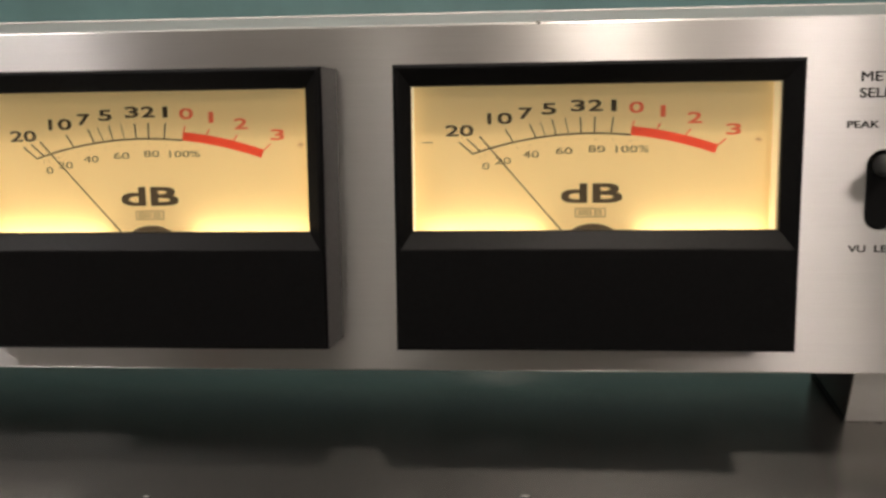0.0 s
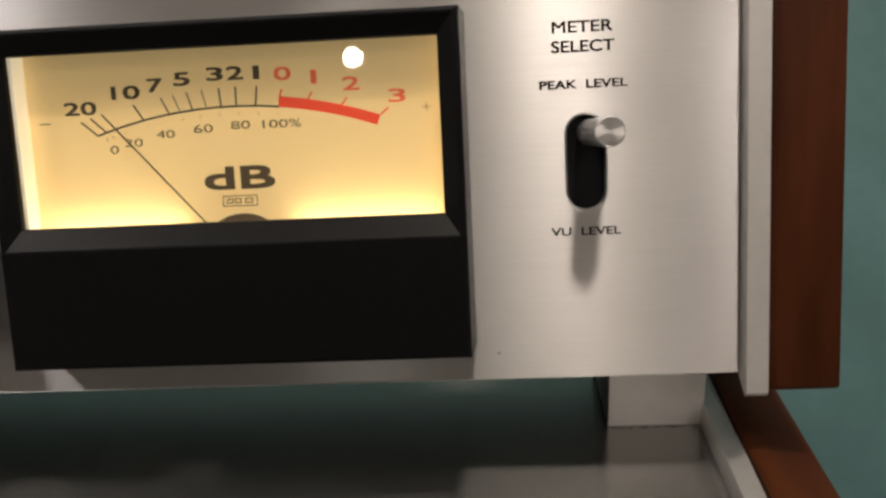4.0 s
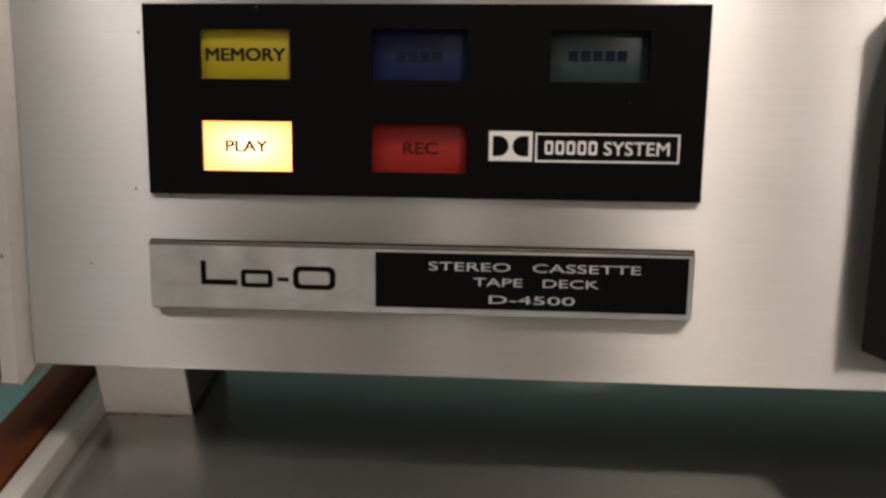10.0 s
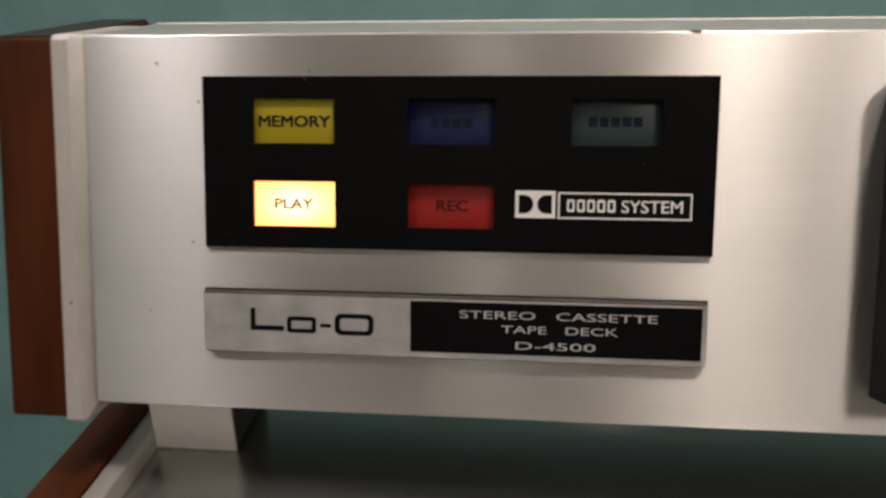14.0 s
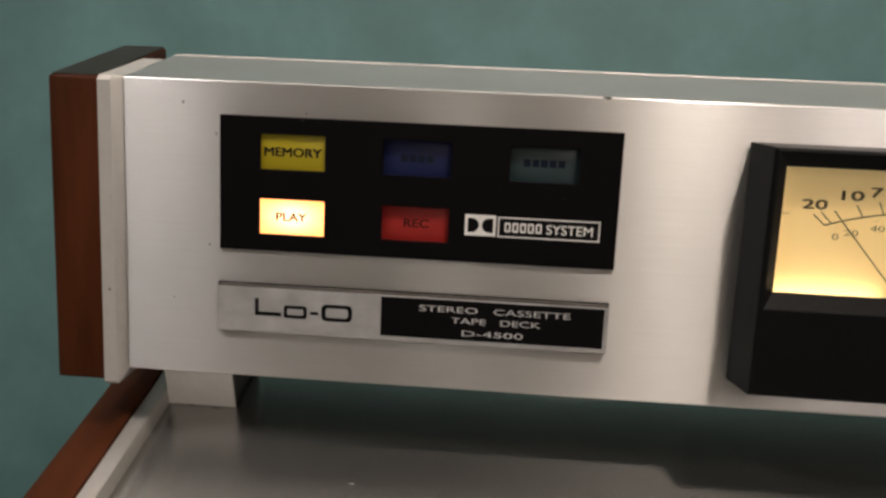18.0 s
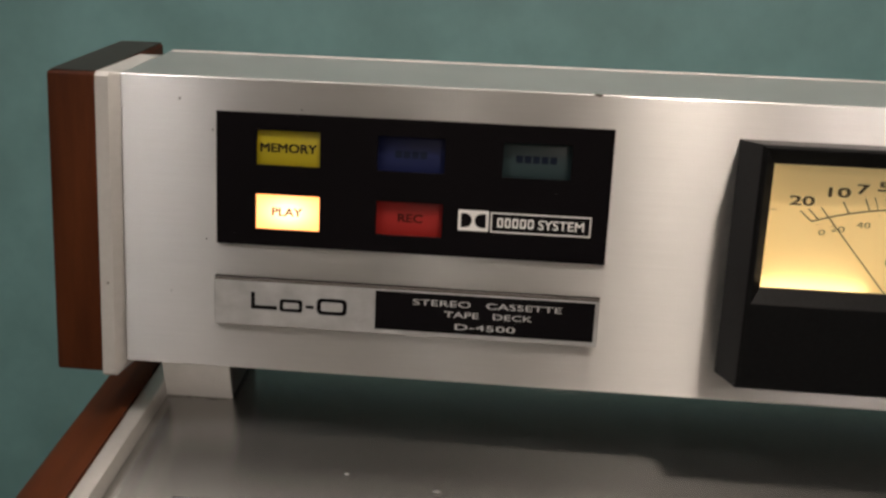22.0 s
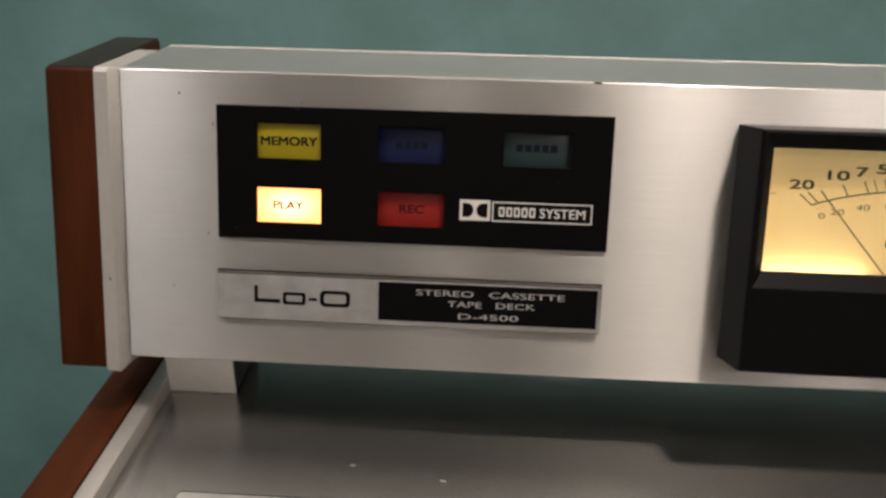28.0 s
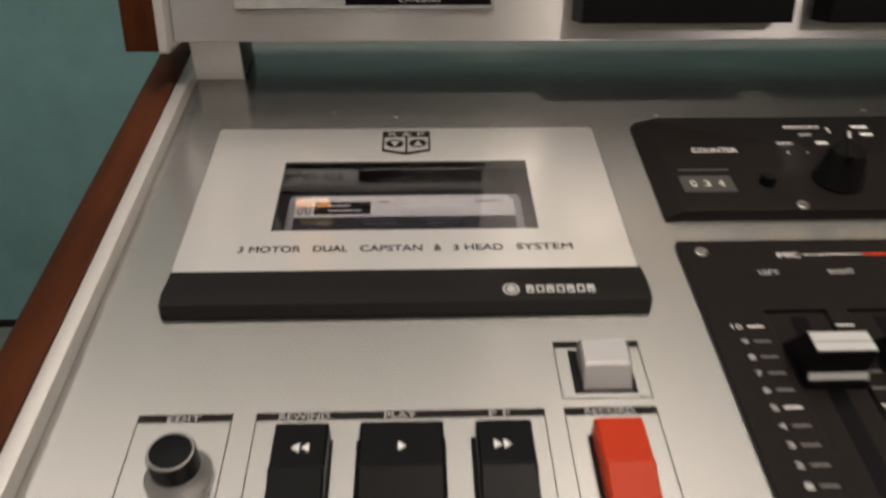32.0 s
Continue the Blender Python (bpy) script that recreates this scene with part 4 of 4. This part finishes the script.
for nm, pb, pm in (("pointer", box(KU - 1.8, KU + 1.8, KV - 8, KV + 13.0, CH + 8.0, CH + 17.0, 0.7), M_key), ("pointer_mark", box(KU - .4, KU + .4, KV + 7, KV + 12.4, CH + 17.02, CH + 17.12), M_white_ink)):
    bmesh.ops.rotate(pb, cent=(KU, KV, 0), matrix=Euler((0, 0, radians(-20))).to_matrix(), verts=pb.verts)
    part(nm, on_deck(pb), pm, kb, "", False)
deck_text("MEMORY", -97.8, -81.0, -26.8, -24.2, CH, M_white_ink, count, 0.06)
deck_text("REW", -105.7, -98.4, -40.6, -38.2, CH, M_white_ink, count, 0.04)
deck_text("OFF", -93.2, -87.4, -33.4, -31.2, CH, M_white_ink, count, 0.04)
for a, b, v in ((-88.0, -82.6, -40.4), (-66, -58.6, -26.8), (-64.4, -58.6, -33.4)):
    part("lettering", deck_box(a, b, v, v + 2.3, CH - .02, CH + .06), M_white_ink, count, "", False)
for a, b in ((-103.4, -47.0), (-94.6, -47.0)):
    part("mark_dot", on_deck(plate([disc(a, b, .5, 10)], CH, CH + .06)), M_white_ink, count, "", False)
part("mark_line", deck_box(-78.4, -77.6, -30.5, -26.0, CH - .02, CH + .06), M_white_ink, count, "", False)

# mixer panel with two sliders, each in a shallow channel
CHAN = [rect(su - 11.2, su + 11.2, -244, -143.4) for su in (-136.0, -106.2)]
mx = part("mixer_panel", on_deck(plate([rect(-168.4, 44.0, -300, -104.6, 1.0, 3)] + CHAN, 0.01, 2.0, "z", 0.2)), M_blackpanel, deck, "black slider panel with white markings", False)
MH = 2.02
part("screw", on_deck(turned([(2.6, MH), (2.6, MH + .5), (2.0, MH + 1.0), (1.0, MH + .9), (.9, MH + .3)], -160.2, -111.6, 24)), M_screw, mx, "dull metal screw head")
deck_text("MIC", -131.4, -123.0, -115.2, -112.4, MH, M_white_ink, mx, 0.06)
part("rule", deck_box(-121.6, -98.5, -114.0, -113.5, MH, MH + .06), M_white_ink, mx, "", False)
part("rule", deck_box(-98.3, -71.0, -114.5, -113.1, MH, MH + .06), M_key_red, mx, "", False)
deck_text("LEFT", -141.8, -134.4, -124.8, -122.4, MH, M_silver_ink, mx, 0.04)
deck_text("RIGHT", -115.4, -106.0, -124.8, -122.4, MH, M_silver_ink, mx, 0.04)
for i in range(10):
    v = -151.6 - 7.05 * i
    deck_text(str(10 - i), -159.6 if i else -161.0, -157.4, v - 1.1, v + 1.1, MH, M_silver_ink, mx, 0.03, "numeral")
    part("scale_mark", deck_box(-155.4, -149.8, v - .4, v + .4, MH, MH + .06), M_white_ink if i % 5 == 0 else M_ink_grey, mx, "", False)
    part("scale_mark", deck_box(-124.4, -118.2, v - .4, v + .4, MH, MH + .06), M_white_ink if i % 5 == 0 else M_ink_grey, mx, "", False)
for su, sv in ((-135.5, -172.4), (-105.7, -172.4)):
    part("channel_floor", deck_box(su - 11.0, su + 10.0, -243.9, -143.5, 0.02, 0.5), M_blackpanel, mx, "", False)
    part("slider_slot", deck_box(su - 3.0, su + 3.0, -242, -146.0, 0.52, 0.6), M_black_gloss, mx, "", False)
    # tall black cap: sloping back, flat top with two pale stripes, steep front with a striped lip
    prof = ((sv + 14, 0.7), (sv + 12.5, 3.0), (sv + 5.4, 14.8), (sv + 4.4, 15.8), (sv - 4.0, 15.8), (sv - 4.6, 15.2), (sv - 4.2, 6.4), (sv - 6.2, 2.6), (sv - 6.4, 0.7))
    sl = part("slider_knob", on_deck(plate([[(v, h) for v, h in prof]], su - 9.8, su + 9.8, "x", 0.3)), M_key, mx, "black slider knob with white stripes", False)
    for a, b in ((4.2, 0.2), (-0.2, -3.9)):
        part("stripe", deck_box(su - 9.5, su + 9.5, sv + b, sv + a, 15.82, 16.1, 0.1), M_stripe, sl, "", False)
    part("stripe", on_deck(plate([[(sv - 4.35, 6.3), (sv - 5.45, 4.2), (sv - 5.65, 4.3), (sv - 4.55, 6.4)]], su - 9.6, su + 9.6, "x")), M_stripe, sl, "", False)

# ---- cassette in the well ----
cas = thing("cassette", (-274, -70, -138), "grey compact cassette with a white paper label in the well", "cassette")
C0, C1, CV1, CT = -324.1, -223.7, -57.8, -8.0
part("shell", on_deck(plate([rect(C0, C1, CV1 - 41, CV1, 3.0, 5)], CT - 9.0, CT, "z", 0.5)), M_shell, cas, "pale grey plastic shell")
part("paper_label", on_deck(plate([[(C0 + 3.2, CV1 - 15.5), (C1 - 3.2, CV1 - 15.5), (C1 - 3.2, CV1 - 4.6), (C1 - 6.4, CV1 - 0.9), (C0 + 6.4, CV1 - 0.9), (C0 + 3.2, CV1 - 4.6)]], CT + .02, CT + .1)), M_label, cas, "white paper label", False)
CP = CT + .12
part("label_block", deck_box(C0 + 11.4, C0 + 35.5, CV1 - 14.2, CV1 - 5.2, CP, CP + .04), M_ink, cas, "black printed block", False)
part("label_print", on_deck(joined(*[plate([rect(C0 + a, C0 + a + 2.6, CV1 - 14.0, CV1 - 6.2, .6), rect(C0 + a + .8, C0 + a + 1.8, CV1 - 13.2, CV1 - 7.0)], CP, CP + .04) for a in (4.2, 7.6)],
                                   box(C0 + 48.5, C1 - 26, CV1 - 13.4, CV1 - 13.1, CP, CP + .04), box(C0 + 38.5, C0 + 44, CV1 - 5.8, CV1 - 5.0, CP, CP + .04), box(C1 - 20, C1 - 8, CV1 - 5.8, CV1 - 5.0, CP, CP + .04))), M_ink_grey, cas, "", False)
part("label_print", on_deck(joined(box(C0 + 17.5, C0 + 26.5, CV1 - 8.6, CV1 - 7.4, CP + .06, CP + .1), box(C0 + 17.5, C0 + 31.5, CV1 - 12.0, CV1 - 10.9, CP + .06, CP + .1))), M_print_white, cas, "", False)
part("dark_panel", on_deck(plate([rect(C0 + 3.4, C1 - 3.4, CV1 - 40.5, CV1 - 15.9)], CT + .02, CT + .1)), M_shell_dark, cas, "smoky dark window band", False)
part("label_print", deck_box(C0 + 13, C0 + 18.5, CV1 - 21.6, CV1 - 19.2, CP, CP + .04), M_ink_grey, cas, "", False)
for hx in (-295.0, -252.6):
    part("reel_hub", on_deck(plate([disc(hx, CV1 - 30.0, 6.0, 32), disc(hx, CV1 - 30.0, 4.4, 24)], CP, CP + .2)), M_reel, cas, "dark blue reel hub", False)

# ---- lamps of the room ----
for place, r, mat in ((LAMP_A, 100, M_bulb_far), (LAMP_B, 32, M_bulb_b), (LAMP_C, 150, M_bulb_c), (LAMP_D, 70, M_bulb_s)):
    x, y, z = place
    lampshade = thing("hanging_lamp", (x, y, 2400), "round glowing glass lamp on a dark stem", "lamp", "lamps of the room")
    g = bmesh.new()
    bmesh.ops.create_uvsphere(g, u_segments=24, v_segments=14, radius=r)
    bmesh.ops.translate(g, vec=(x, y, z), verts=g.verts)
    part("globe", g, mat, lampshade, "glowing glass globe")
    part("stem", box(x - 6, x + 6, y - 6, y + 6, z + r * 0.9, 2400), M_dark, lampshade)
# flat panels added for even fill light, all out of view
for px, py in FILL_PANELS:
    panel = thing("added_light", (px, py, 2400), "unseen flat light panel on rods, added as fill light", "lamp", "ceiling light panels")
    part("frame", plate([rect(px - 1320, px + 1320, py - 320, py + 320), rect(px - 1300, px + 1300, py - 300, py + 300)], 1478, 1499.9), M_trim, panel, "thin metal frame")
    part("diffuser", box(px - 1299, px + 1299, py - 299, py + 299, 1484, 1494), M_bulb_d if py > 0 else M_bulb_f, panel, "glowing white diffuser", False)
    part("back_plate", box(px - 1320, px + 1320, py - 320, py + 320, 1500, 1504), M_wall, panel, "white metal back", False)
    for rx in (px - 1200, px + 1200):
        part("rod", box(rx - 5, rx + 5, py - 5, py + 5, 1504, 2400), M_dark, panel)
# unseen strip, added only for its reflection in the cassette door pane
sx0, sx1, sy0, sy1 = STRIP
strip_light = thing("added_light", ((sx0 + sx1) / 2, (sy0 + sy1) / 2, 2400), "unseen narrow light panel, added for the column mirrored in the door pane", "lamp", "ceiling light panels")
part("frame", plate([rect(sx0 - 12, sx1 + 12, sy0 - 12, sy1 + 12), rect(sx0, sx1, sy0, sy1)], 1478, 1499.9), M_trim, strip_light, "thin metal frame")
part("diffuser", box(sx0 + 1, sx1 - 1, sy0 + 1, sy1 - 1, 1484, 1494), M_bulb_t, strip_light, "glowing white diffuser", False)
part("back_plate", box(sx0 - 12, sx1 + 12, sy0 - 12, sy1 + 12, 1500, 1504), M_wall, strip_light, "white metal back", False)
for ry in (sy0 + 60, sy1 - 60):
    part("rod", box((sx0 + sx1) / 2 - 5, (sx0 + sx1) / 2 + 5, ry - 5, ry + 5, 1504, 2400), M_dark, strip_light)
